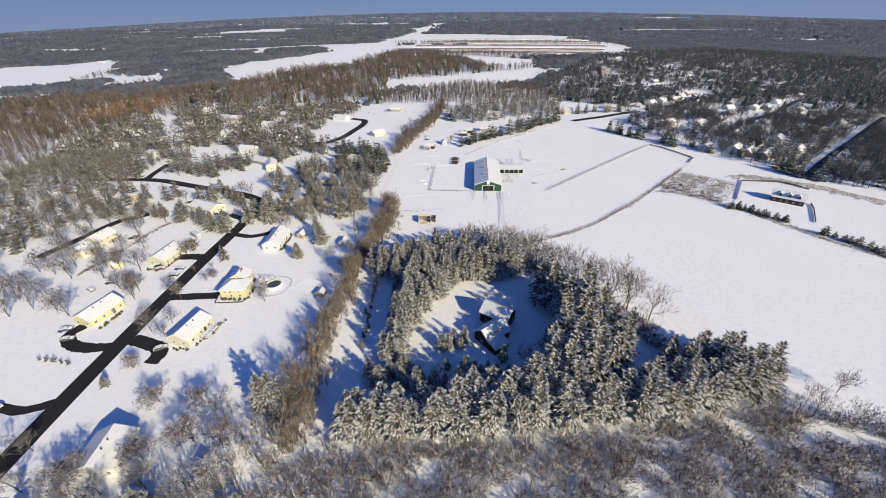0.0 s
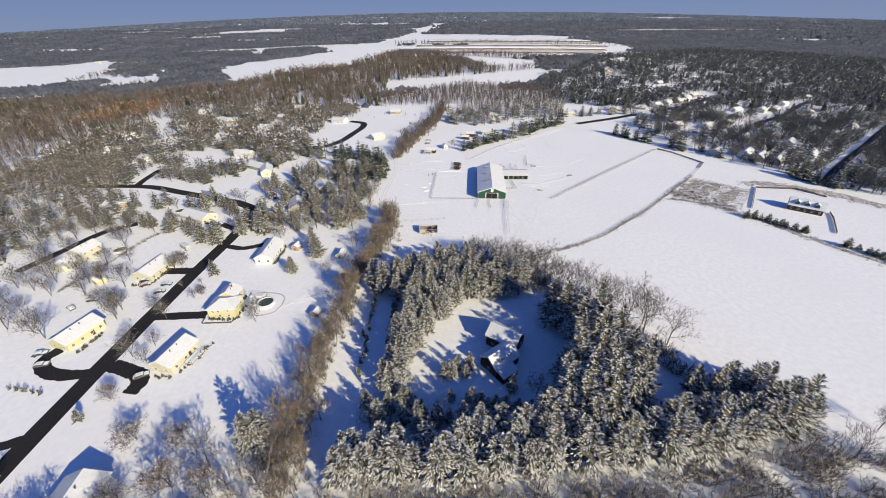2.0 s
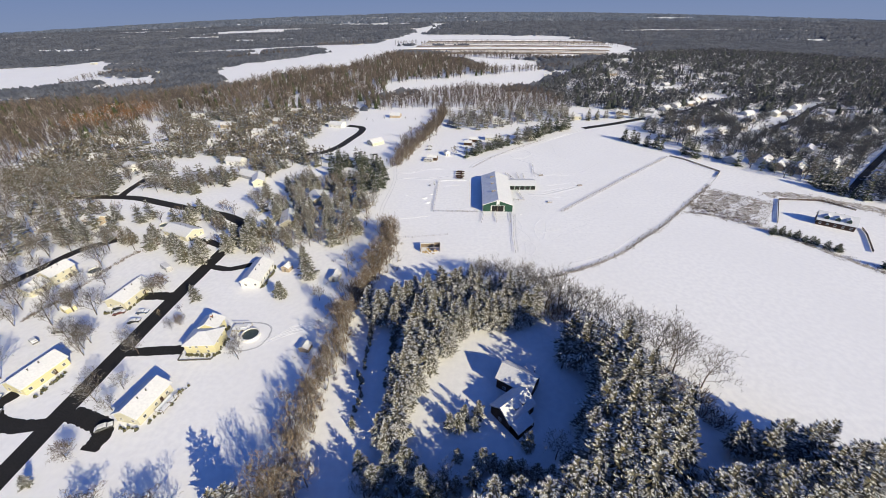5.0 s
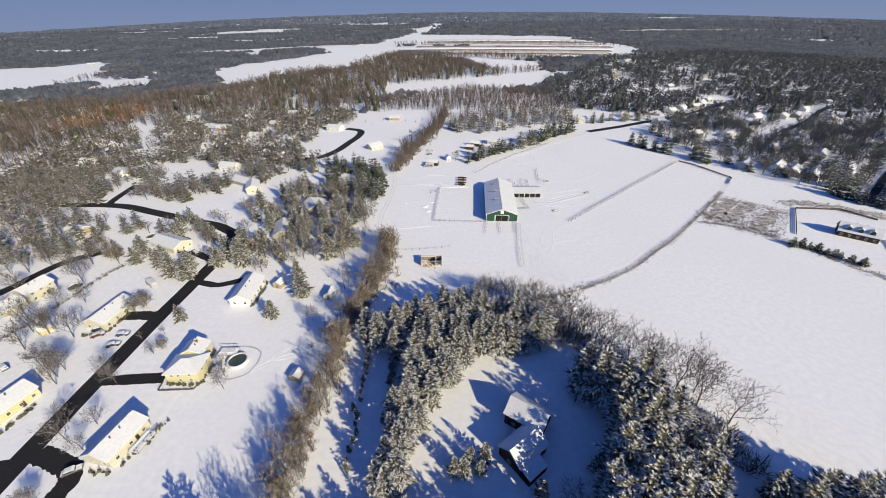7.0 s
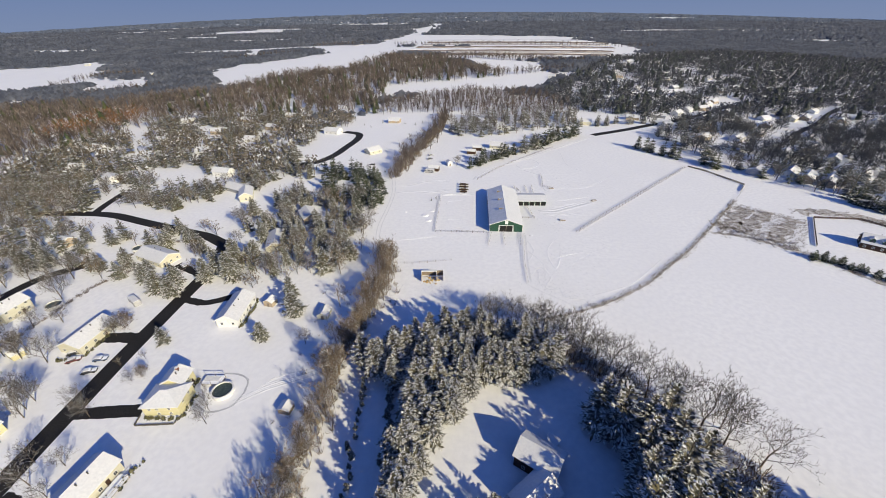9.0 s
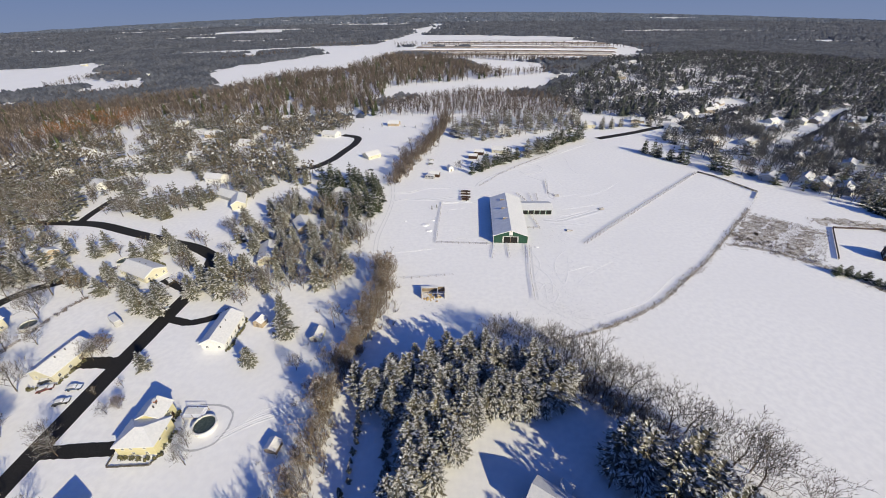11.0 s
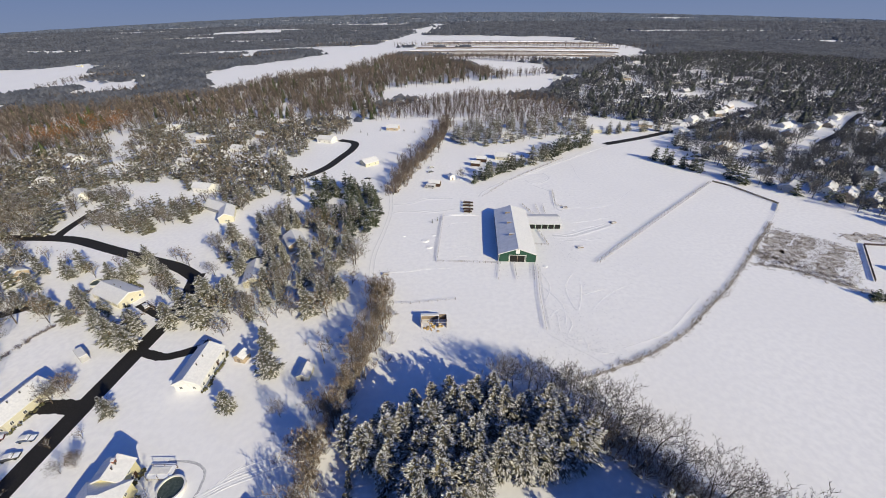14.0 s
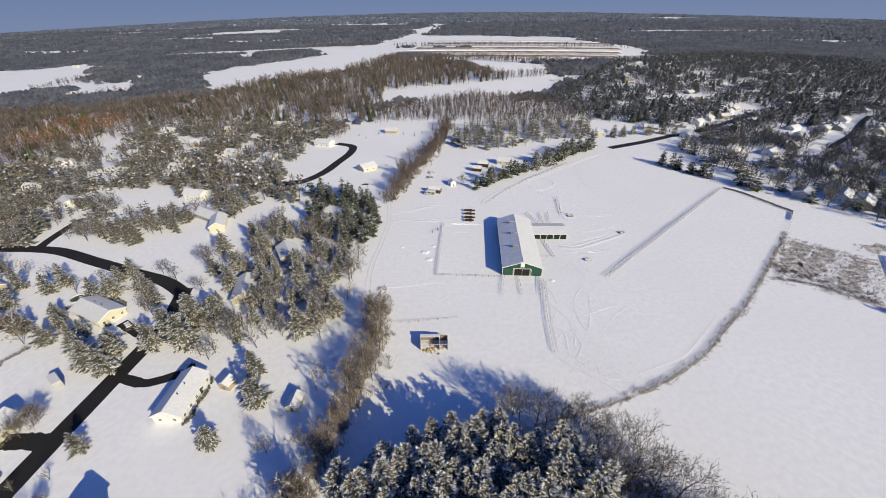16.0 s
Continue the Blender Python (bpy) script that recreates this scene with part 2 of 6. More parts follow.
def bare_tree(seed, h=1.0, spread=0.42, kids=(9, 6, 5), fat=0.022, twig=0.0045, clear=0.28, leaves=0, rise=0.0):
    """A leafless tree of height h: trunk, limbs, branches and twigs."""
    r = random.Random(seed)
    v, f, m = [], [], []

    def grow(p, d, length, ra, level):
        bend = Vector((r.uniform(-1, 1), r.uniform(-1, 1), r.uniform(0.1, 0.9))) * 0.22
        mid = p + d * length * 0.5
        d2 = (d + bend).normalized()
        end = mid + d2 * length * 0.5
        rb = max(ra * 0.45, twig)
        if level >= max(2, len(kids) - 1):
            side = d2.cross(Vector((r.uniform(-1, 1), r.uniform(-1, 1), r.uniform(-1, 1)))).normalized() * ra
            k = len(v)
            if level >= len(kids):
                v.extend(tuple(q) for q in (p + side, p - side, end))
                f.append((k, k + 1, k + 2))
                m.append(1)
            else:
                v.extend(tuple(q) for q in (p, mid + side, end, mid - side))
                f.extend(((k, k + 1, k + 3), (k + 1, k + 2, k + 3)))
                m.extend((1, 1))
        elif level == 2:
            limb(v, f, m, p, end, ra, rb * 0.6, 1)
        else:
            limb(v, f, m, p, mid, ra, (ra + rb) / 2, 0)
            limb(v, f, m, mid, end, (ra + rb) / 2, rb * 0.6, 0)
        if level >= len(kids):
            if leaves:
                for _ in range(leaves):
                    q = end + Vector((r.uniform(-1, 1), r.uniform(-1, 1), r.uniform(-1, 1))) * 0.03
                    k = len(v)
                    for _ in range(3):
                        v.append(tuple(q + Vector((r.uniform(-1, 1), r.uniform(-1, 1), r.uniform(-1, 1))) * 0.026))
                    f.append((k, k + 1, k + 2))
                    m.append(2)
            return
        n = kids[level]
        turn = r.uniform(0, 6.28)
        for i in range(n):
            t = clear + (1 - clear) * (i + r.uniform(0.2, 0.9)) / n if level == 0 else 0.25 + 0.75 * (i + r.random()) / n
            q = p + (mid - p) * (t * 2) if t < 0.5 else mid + (end - mid) * (t * 2 - 1)
            a = turn + i * 2.4 + r.uniform(-0.4, 0.4)
            side = d2.orthogonal().normalized()
            side = Matrix.Rotation(a, 3, d2) @ side
            lift = r.uniform(0.35, 1.0) * (0.5 + t) if level == 0 else r.uniform(0.4, 1.0)
            dd = (side + d2 * lift + Vector((0, 0, 0.25 + rise))).normalized()
            ll = length * (spread * 1.75 * (1.1 - 0.35 * t) * r.uniform(0.8, 1.15) if level == 0 else r.uniform(0.4, 0.62))
            grow(q, dd, ll, max(ra * (0.5 if level == 0 else 0.55) * (1.1 - 0.5 * t), twig), level + 1)

    grow(Vector((0, 0, 0)), Vector((r.uniform(-0.05, 0.05), r.uniform(-0.05, 0.05), 1)).normalized(), h * 0.62, fat, 0)
    return shape(v, f, m)


def conifer(seed, tiers=11, around=8, width=0.25, bare=0.08, round_top=0.0, droop=0.25, tuft=1.0, fingers=3, laden=0.8):
    """A conifer of height 1: trunk (0), tiers of forked boughs (1), and the snow that lies along them (2)."""
    r = random.Random(seed)
    v, f, m = [], [], []
    limb(v, f, m, Vector((0, 0, 0)), Vector((0, 0, 0.92)), 0.018, 0.004, 0)

    def blade(p, d, length, w, white):
        d = d.normalized()
        s = Vector((-d.y, d.x, 0))
        s = s.normalized() if s.length > 0.01 else Vector((1, 0, 0))
        up = s.cross(d)
        if up.z < 0:
            up = -up
        mid = p + d * length * 0.55 - up * w * 0.45
        rows = [(1, (p, mid - s * w, mid + s * w, p + d * length))]
        if white:
            c, k, lift = p + d * length * r.uniform(0.55, 0.7) - up * w * 0.1, w * r.uniform(0.6, 0.95), up * (w * 0.35 + 0.002)
            rows.append((2, (p + d * length * r.uniform(0.1, 0.35) + lift, c - s * k, c + s * k, p + d * length * 1.04 + lift * 0.6)))
        for mat, pts in rows:
            k = len(v)
            v.extend(tuple(q) for q in pts)
            f.extend(((k, k + 1, k + 3), (k, k + 3, k + 2)))
            m.extend((mat, mat))

    lean = r.uniform(0, 6.28)
    for i in range(tiers):
        t = (i + r.uniform(0, 0.7)) / tiers
        z = bare + (0.97 - bare) * t
        prof = (1 - t) ** (0.8 - 0.42 * round_top) * (1.0 if t > 0.12 else 0.6 + 3.3 * t)
        rad = width * max(prof, 0.07) * r.uniform(0.82, 1.12)
        n = max(4, int(around * (0.45 + 0.65 * prof)))
        off = r.uniform(0, 6.28)
        for j in range(n):
            a = off + j * 6.283 / n + r.uniform(-0.35, 0.35)
            rr = rad * r.uniform(0.62, 1.18) * (1 + 0.12 * math.cos(a - lean))
            tilt = -droop * (1 - t) + 0.55 * t + r.uniform(-0.18, 0.18)
            d = Vector((math.cos(a), math.sin(a), tilt))
            root = Vector((math.cos(a) * rr * 0.1, math.sin(a) * rr * 0.1, z))
            blade(root, d, rr * 0.85, (0.014 + rr * 0.16) * tuft, False)
            for s in (0, -1, 1, -2, 2, -1, 1)[:fingers]:
                e = Matrix.Rotation(s * r.uniform(0.3, 0.55), 3, "Z") @ d + Vector((0, 0, r.uniform(-0.3, 0.1)))
                blade(root + d * rr * r.uniform(0.3, 0.68), e, (0.012 + rr * r.uniform(0.34, 0.5)) * (1 - 0.1 * abs(s)), (0.0055 + rr * 0.042) * tuft, r.random() < laden)
    blade(Vector((0, 0, 0.9)), Vector((0.02, 0.01, 1)), 0.1, 0.012, False)
    return shape(v, f, m)


def sliver_tree(seed, n=42, width=0.27, thick=0.014):
    """A leafless tree far off: a trunk and a sheaf of thin boughs."""
    r = random.Random(seed)
    v, f, m = [], [], []
    limb(v, f, m, Vector((0, 0, 0)), Vector((r.uniform(-0.03, 0.03), 0, 0.7)), 0.025, 0.01, 0)
    for i in range(n):
        a, z = r.uniform(0, 6.283), r.uniform(0.2, 0.78)
        p = Vector((0, 0, z))
        out = width * r.uniform(0.4, 1.0) * (1.15 - 0.6 * abs(z - 0.45))
        q = p + Vector((math.cos(a) * out, math.sin(a) * out, r.uniform(0.10, 0.34)))
        s = Vector((r.uniform(-1, 1), r.uniform(-1, 1), r.uniform(-1, 1))).normalized() * thick
        k = len(v)
        mid = p.lerp(q, 0.6)
        v += [tuple(p), tuple(mid + s), tuple(q), tuple(mid - s)]
        f += [(k, k + 1, k + 3), (k + 1, k + 2, k + 3)]
        m += [0, 0]
    return shape(v, f, m)


def shrub(seed, n=12, thick=0.022, forks=2):
    """A leafless bush of height 1: many stems, each forked."""
    r = random.Random(seed)
    v, f, m = [], [], []
    for i in range(n):
        a, o = r.uniform(0, 6.283), r.uniform(0, 0.25)
        p = Vector((math.cos(a) * o, math.sin(a) * o, 0))
        q = p + Vector((math.cos(a) * r.uniform(0.1, 0.5), math.sin(a) * r.uniform(0.1, 0.5), r.uniform(0.35, 0.7)))
        limb(v, f, m, p, q, thick, thick * 0.7, 0)
        for _ in range(forks):
            e = q + Vector((r.uniform(-0.25, 0.25), r.uniform(-0.25, 0.25), r.uniform(0.08, 0.32)))
            k, s = len(v), Vector((r.uniform(-1, 1), r.uniform(-1, 1), r.uniform(-0.6, 0.6))).normalized() * thick
            v += [tuple(q + s), tuple(q - s), tuple(e - s * 0.4), tuple(e + s * 0.4)]
            f += [(k, k + 1, k + 2), (k, k + 2, k + 3)]
            m += [0, 0]
    return shape(v, f, m)


def clump(seed, n=17):
    """A far tuft of wood, seen as a ragged crowd of narrow crowns of uneven height."""
    r = random.Random(seed)
    v, f, m = [], [], []
    for i in range(n):
        x, y, w, h = r.uniform(-1, 1), r.uniform(-1, 1), r.uniform(0.26, 0.42), r.uniform(0.4, 0.75)
        k, a0 = len(v), r.uniform(0, 6.28)
        v.append((x + r.uniform(-0.06, 0.06), y + r.uniform(-0.06, 0.06), h))
        for j in range(3):
            v.append((x + math.cos(a0 + j * 2.0944) * w, y + math.sin(a0 + j * 2.0944) * w, h * 0.35 * r.random() - 0.05))
        for j in range(3):
            f.append((k, k + 1 + j, k + 1 + (j + 1) % 3))
            m.append(0)
    return shape(v, f, m)


def tier_fir(seed, tiers=5, points=6, width=0.27):
    """A far conifer: stacked ragged skirts of boughs round a short trunk."""
    r = random.Random(seed)
    v, f, m = [], [], []
    limb(v, f, m, Vector((0, 0, 0)), Vector((0, 0, 0.2)), 0.02, 0.015, 0)
    for i in range(tiers):
        t = i / tiers
        z, rad = 0.06 + 0.84 * t, width * (1 - t) ** 0.75
        k = len(v)
        v.append((r.uniform(-0.01, 0.01), r.uniform(-0.01, 0.01), min(z + 0.34, 1.0)))
        a0 = r.uniform(0, 6.28)
        n = points * 2
        for j in range(n):
            a = a0 + j * 6.2832 / n
            q = rad * (r.uniform(0.85, 1.2) if j % 2 else r.uniform(0.45, 0.65))
            v.append((math.cos(a) * q, math.sin(a) * q, z + (r.uniform(-0.02, 0.03) if j % 2 else r.uniform(0.05, 0.09))))
        for j in range(n):
            f.append((k, k + 1 + j, k + 1 + (j + 1) % n))
            m.append(1)
    return shape(v, f, m)


def round_tree(seed, n=20, width=0.40, thick=0.050):
    """A far tree seen as a rounded, airy crown of thin boughs on a trunk."""
    r = random.Random(seed)
    v, f, m = [], [], []
    limb(v, f, m, Vector((0, 0, 0)), Vector((r.uniform(-0.03, 0.03), 0, 0.6)), 0.025, 0.01, 0)
    for i in range(n):
        a, b = r.uniform(0, 6.283), math.asin(r.uniform(-0.45, 1.0))
        d = Vector((math.cos(a) * math.cos(b) * width, math.sin(a) * math.cos(b) * width, math.sin(b) * 0.42))
        c = Vector((0, 0, 0.56))
        e = Matrix.Rotation(r.uniform(-0.7, 0.7), 3, "Z") @ d + Vector((0, 0, r.uniform(0.02, 0.2)))
        p, q = c + d * r.uniform(0.55, 0.9), c + e * r.uniform(0.8, 1.0)
        s = Vector((r.uniform(-1, 1), r.uniform(-1, 1), r.uniform(-1, 1))).normalized() * thick * r.uniform(0.7, 1.4)
        mid = p.lerp(q, 0.65)
        k = len(v)
        v += [tuple(p), tuple(mid + s), tuple(q), tuple(mid - s)]
        f += [(k, k + 1, k + 3), (k + 1, k + 2, k + 3)]
        m += [0, 0]
    return shape(v, f, m)


# ---- ground ----
def ground_sheet():
    xs = np.unique(np.concatenate([np.linspace(-320, 320, 65), np.sign(np.linspace(-1, 1, 82)) * (320 + 4600 * np.abs(np.linspace(-1, 1, 82)) ** 1.8)]))
    ys = np.unique(np.concatenate([-np.geomspace(60, 4800, 14), np.linspace(-40, 600, 65), 600 + 4250 * np.linspace(0, 1, 46) ** 1.7]))
    gx, gy = np.meshgrid(xs, ys)
    gz = land(gx, gy)
    nx, ny = len(xs), len(ys)
    bm = bmesh.new()
    vs = [bm.verts.new((x, y, z)) for x, y, z in zip(gx.ravel().tolist(), gy.ravel().tolist(), gz.ravel().tolist())]
    for j in range(ny - 1):
        for i in range(nx - 1):
            k = j * nx + i
            bm.faces.new((vs[k], vs[k + 1], vs[k + nx + 1], vs[k + nx])).smooth = True
    return tagged(part("ground", bm, SNOW), "open country under fresh white snow", "ground", kind="structure")


ground_sheet()


def curve_points(pts, n=8):
    p = [Vector(q) for q in pts]
    p = [p[0] * 2 - p[1]] + p + [p[-1] * 2 - p[-2]]
    out = []
    for a, b, c, d in zip(p, p[1:], p[2:], p[3:]):
        for i in range(n):
            t = i / n
            out.append(0.5 * ((2 * b) + (c - a) * t + (2 * a - 5 * b + 4 * c - d) * t * t + (3 * b - a - 3 * c + d) * t ** 3))
    return out + [p[-2]]


def strip(name, pts, width, mat, label, category="road", lift=0.05, kind="structure", rag=0.0, n=8, parent=None):
    """A band of even width laid along a curve on the ground."""
    rng = random.Random(name + str(pts[0]))
    c = curve_points(pts, n)
    bm = bmesh.new()
    rows = []
    for i, p in enumerate(c):
        d = (c[min(i + 1, len(c) - 1)] - c[max(i - 1, 0)]).normalized()
        s = Vector((-d.y, d.x))
        w0, w1 = (width / 2 * (1 + rng.uniform(-rag, rag)) for _ in (0, 1))
        row = []
        for q, dz in ((p + s * (w0 + 0.1), -0.05), (p + s * w0, lift), (p - s * w1, lift), (p - s * (w1 + 0.1), -0.05)):
            row.append(bm.verts.new((q.x, q.y, float(land(q.x, q.y)) + dz)))
        rows.append(row)
    for a, b in zip(rows, rows[1:]):
        for k in range(3):
            bm.faces.new((a[k], a[k + 1], b[k + 1], b[k]))
    bmesh.ops.recalc_face_normals(bm, faces=bm.faces[:])
    ob = part(name, bm, mat, parent)
    return ob if parent else tagged(ob, label, category, kind=kind)


EDGE = [(21, 166.5), (31, 169), (47, 173.5), (66, 181), (86, 192.5), (105, 208), (120, 220), (137, 236), (157, 255), (181, 278)]
EDGE_EAST = [(142, 238), (156, 233), (174, 216), (186, 195), (199, 172), (222, 140)]
MAIN = [(-119, 20), (-120, 62), (-120, 104), (-119, 150), (-117, 186), (-116, 212), (-121, 236)]
strip("road", MAIN, 6.4, ASPHALT, "cleared black asphalt road between snowy lawns")
strip("road", [(-119, 232), (-134, 242), (-152, 249), (-180, 260), (-205, 270), (-222, 273), (-240, 274), (-262, 275)], 6.2, ASPHALT, "cleared black asphalt road bending through the neighbourhood", lift=0.06)
strip("road", [(-221, 275), (-223, 286), (-225, 308)], 5.0, ASPHALT, "cleared black asphalt side road", lift=0.07)
strip("road", [(-205, 165), (-198, 186), (-192, 204), (-180, 214)], 5.5, ASPHALT, "cleared black asphalt back road", lift=0.05)
strip("road", [(-125, 360), (-108, 365), (-97, 383), (-91, 408), (-86, 432), (-88, 452), (-104, 462)], 7.0, ASPHALT, "cleared black asphalt road curving past far houses", lift=0.3)
strip("road", [(145, 436), (185, 455), (215, 472), (250, 490), (307, 526), (356, 565), (410, 604)], 6.5, ASPHALT, "dark wet road behind the paddocks", lift=0.3)
strip("road", [(262, 261), (297, 289), (333, 317), (380, 353), (427, 390), (520, 462)], 4.4, ASPHALT, "dark wet road through the far neighbourhood", lift=0.4)
strip("road", [(340, 433), (357, 446), (408, 484), (460, 530), (508, 569)], 5.0, ASPHALT, "dark wet street between far houses", lift=0.4)
strip("road", [(-290, 1480), (-220, 1750), (-150, 2150)], 9.0, THIN_SNOW, "far straight farm road under snow", lift=1.2)
for pts, w in (([(-118, 103), (-130, 102), (-138, 104), (-143, 109), (-141, 114)], 4.4), ([(-117, 106), (-110, 104), (-104, 101.5), (-102, 98), (-102.5, 94)], 5.2),
               ([(-117, 131), (-108, 131.5), (-97, 132)], 4.2), ([(-114, 186), (-105, 184), (-97, 187), (-92, 191)], 3.6),
               ([(-118, 163), (-126, 164), (-134, 163), (-140, 158)], 5.0), ([(-119, 80), (-130, 76), (-138, 77), (-143, 74)], 3.2), ([(-118, 205), (-127, 210), (-134, 214)], 4.0)):
    strip("driveway", pts, w, ASPHALT, "shovelled black driveway leading to a house", "driveway", lift=0.07, rag=0.12)

# trodden and driven snow on the farm
lifts = (0.008 + 0.005 * (k % 5) for k in range(200))


def groove(pts, width, label, name="hoof_trail", high=0.12, n=6):
    """A trodden furrow with a low ragged bank of snow on both sides."""
    r = random.Random(name + str(pts[0]))
    c = curve_points(pts, n)
    base = next(lifts)
    bm, rows = bmesh.new(), []
    for i, p in enumerate(c):
        d = (c[min(i + 1, len(c) - 1)] - c[max(i - 1, 0)]).normalized()
        s = Vector((-d.y, d.x)) * width / 2
        end = min(i, len(c) - 1 - i, 2) / 2
        row = []
        for u, z in ((-2.2, -0.03), (-1.1, high), (-0.6, base), (0.6, base), (1.1, high), (2.2, -0.03)):
            q = p + s * u * r.uniform(0.85, 1.15)
            row.append(bm.verts.new((q.x, q.y, float(land(q.x, q.y)) + (z if z < 0 or z == base else base + z * 0.5 * end * r.uniform(0.3, 1.4)))))
        rows.append(row)
    for a, b in zip(rows, rows[1:]):
        for k in range(5):
            bm.faces.new((a[k], a[k + 1], b[k + 1], b[k])).material_index = int(k == 2)
    bmesh.ops.recalc_face_normals(bm, faces=bm.faces[:])
    return tagged(part(name, bm, [SNOW, TRACK]), label, "track", kind="structure")


for off in (-1.0, 1.0):
    groove([(x + off, y) for x, y in ((-27, 182), (-30, 196), (-34, 210), (-38, 228), (-40, 250), (-38, 275), (-37, 300), (-40, 330))], 0.8, "wheel rut pressed into the snowy farm lane", "farm_track", 0.10)
for q in ([(-37, 297.5), (-29, 301), (-13, 299.3), (2.5, 302.8)], [(-40, 311), (-26, 312), (-15, 319), (1.8, 319)]):
    groove(q, 1.8, "wide driven track across the farmyard snow", "farm_track", 0.22)
groove([(18.8, 321), (22.2, 328.8), (31.6, 340.3), (44.7, 352.6), (54.4, 358), (80, 380), (120, 412), (142, 430)], 1.6, "worn path along the upper paddock", "farm_track", 0.25)
groove([(55.2, 358), (60, 363.8), (70.4, 363.4), (73.5, 353.4), (65.9, 344.3), (58.5, 342.8), (55.1, 350.3)], 1.4, "round trodden ring in the paddock snow", "farm_track", 0.25)
groove([(59.2, 339.2), (66.7, 330.5), (69.7, 325.5), (67.2, 313.3), (65.9, 300.7), (68.2, 298)], 1.5, "trodden path down to the stable runs", "farm_track", 0.22)
groove([(54.4, 268.1), (63.5, 266.9), (74.7, 271.7), (94, 281)], 2.4, "curved strip of worn paddock snow", "farm_track", 0.2)
groove([(56.2, 263.1), (67.2, 261.8), (80, 264)], 1.0, "trodden path beside the stable", "farm_track", 0.15)
groove([(-4.8, 294), (6, 294.6), (17.6, 294.4)], 1.2, "low snow bank at the head of the arena", "farm_track", 0.35)
for off in (-0.9, 0.9):
    groove([(x, y + off) for x, y in ((-71, 134), (-62, 140), (-52, 144), (-46, 146.5), (-38, 149))], 0.7, "trail trodden across the lawn", "foot_trail", 0.12)
groove([(-66, 138), (-60, 144), (-50, 147), (-38, 146)], 0.5, "narrow trail trodden across the lawn", "foot_trail", 0.1)
for q in ([(57.5, 234.3), (51.6, 227.4), (48.1, 217.5), (49.3, 206), (54.3, 217.3), (57, 228)], [(50.2, 214.1), (58, 217.4), (66.7, 220.5)], [(55.1, 205.9), (60, 211), (64.8, 215.8)], [(59.2, 184.9), (71.7, 189.4), (80.2, 193.3), (91.6, 202.8), (102.3, 212.3)], [(40, 236), (42, 222), (37, 210), (40, 205), (39, 194)], [(36, 200), (42, 207), (45, 199), (41, 191), (47, 189)], [(39, 194), (46.7, 189), (47.3, 184.3), (55, 182.3)],
          [(34, 193), (39, 188), (46, 182), (50, 178)], [(62, 213), (70, 219), (80, 224)], [(38, 224), (44, 210), (42, 196)], [(-30, 182), (-24, 185), (-20, 182), (-26, 180), (-32, 184)], [(-28, 186), (-24, 189), (-22, 195)], [(64, 322), (72, 330), (80, 322), (70, 318), (62, 326)], [(80, 300), (100, 306), (125, 330)],
          [(-1.6, 279.5), (0.7, 284), (11, 284.9)], [(-2.1, 257), (5.1, 258.7), (10.7, 253)], [(-0.4, 246.3), (5, 248.5), (10.2, 246.9)], [(62.2, 271.6), (76.5, 276.4), (91.3, 282.1)], [(67.7, 281.9), (81.6, 284.6), (95.6, 289.8)], [(60.9, 310.5), (70.2, 301.3), (82.3, 304.2), (95.7, 310.6)], [(98, 380.2), (95.6, 348), (108.1, 328.8)], [(-36.3, 234.9), (-23.2, 235.3), (-10.3, 237.5), (-1.5, 237.7)]):
    groove(q, 0.45, "hoof trail trodden through paddock snow", high=0.09)
mound_rng = random.Random(8)
for x, y, w in ((-14.5, 264.1, 2.2), (-12.2, 257.3, 1.8), (-10, 270, 1.3), (-26.4, 269.4, 1.0), (38, 246, 1.4), (44, 238, 1.2)):
    b = bmesh.new()
    bmesh.ops.create_icosphere(b, subdivisions=2, radius=w)
    for v in b.verts:
        v.co = Vector((v.co.x * mound_rng.uniform(0.85, 1.2), v.co.y * mound_rng.uniform(0.8, 1.1), max(v.co.z, -0.1 * w) * 0.24 * mound_rng.uniform(0.8, 1.2)))
    ob = part("snow_pile", b, SNOW)
    ob.matrix_world = pose(x, y, 0.0)
    tagged(ob, "low heap of shovelled white snow", "snow pile", "snow piles")
strip("foot_trail", [(75.9, 112.5), (77.2, 108.9), (80.4, 107.1), (83.0, 104.7)], 0.8, TRACK, "footprints leading into the open field", "track", lift=0.02, rag=0.5)
pit = Shape(np.array([(0.16 * math.cos(a), 0.16 * math.sin(a), 0.13 + 0.012 * (a % 2)) for a in (0, 1.05, 2.1, 3.14, 4.19, 5.24)] + [(0, 0, 0.125)], np.float32), np.array([(i, (i + 1) % 6, 6) for i in range(6)], np.int32), np.zeros(6, np.int32))
prng = np.random.default_rng(3)
spots = np.concatenate([prng.normal(c, r, (n, 2)) for c, r, n in (((41, 196), (5, 8), 240), ((50, 185), (7, 4), 160), ((56, 212), (9, 8), 120), ((55, 248), (6, 5), 160), ((-9, 193), (4, 3), 90), ((98, 300), (18, 9), 120), ((60, 262), (8, 4), 90), ((76, 235), (16, 14), 160), ((30, 234), (6, 3), 60))])
stuff("hoof_prints", strewn([pit], spots, prng, 0.9, 1.6), [TRACK], "hoof prints pressed into the paddock snow", "prints")
strip("field_edge", EDGE, 1.1, THIN_SNOW, "weedy thin-snow field edge", "track", lift=0.015, rag=0.5)
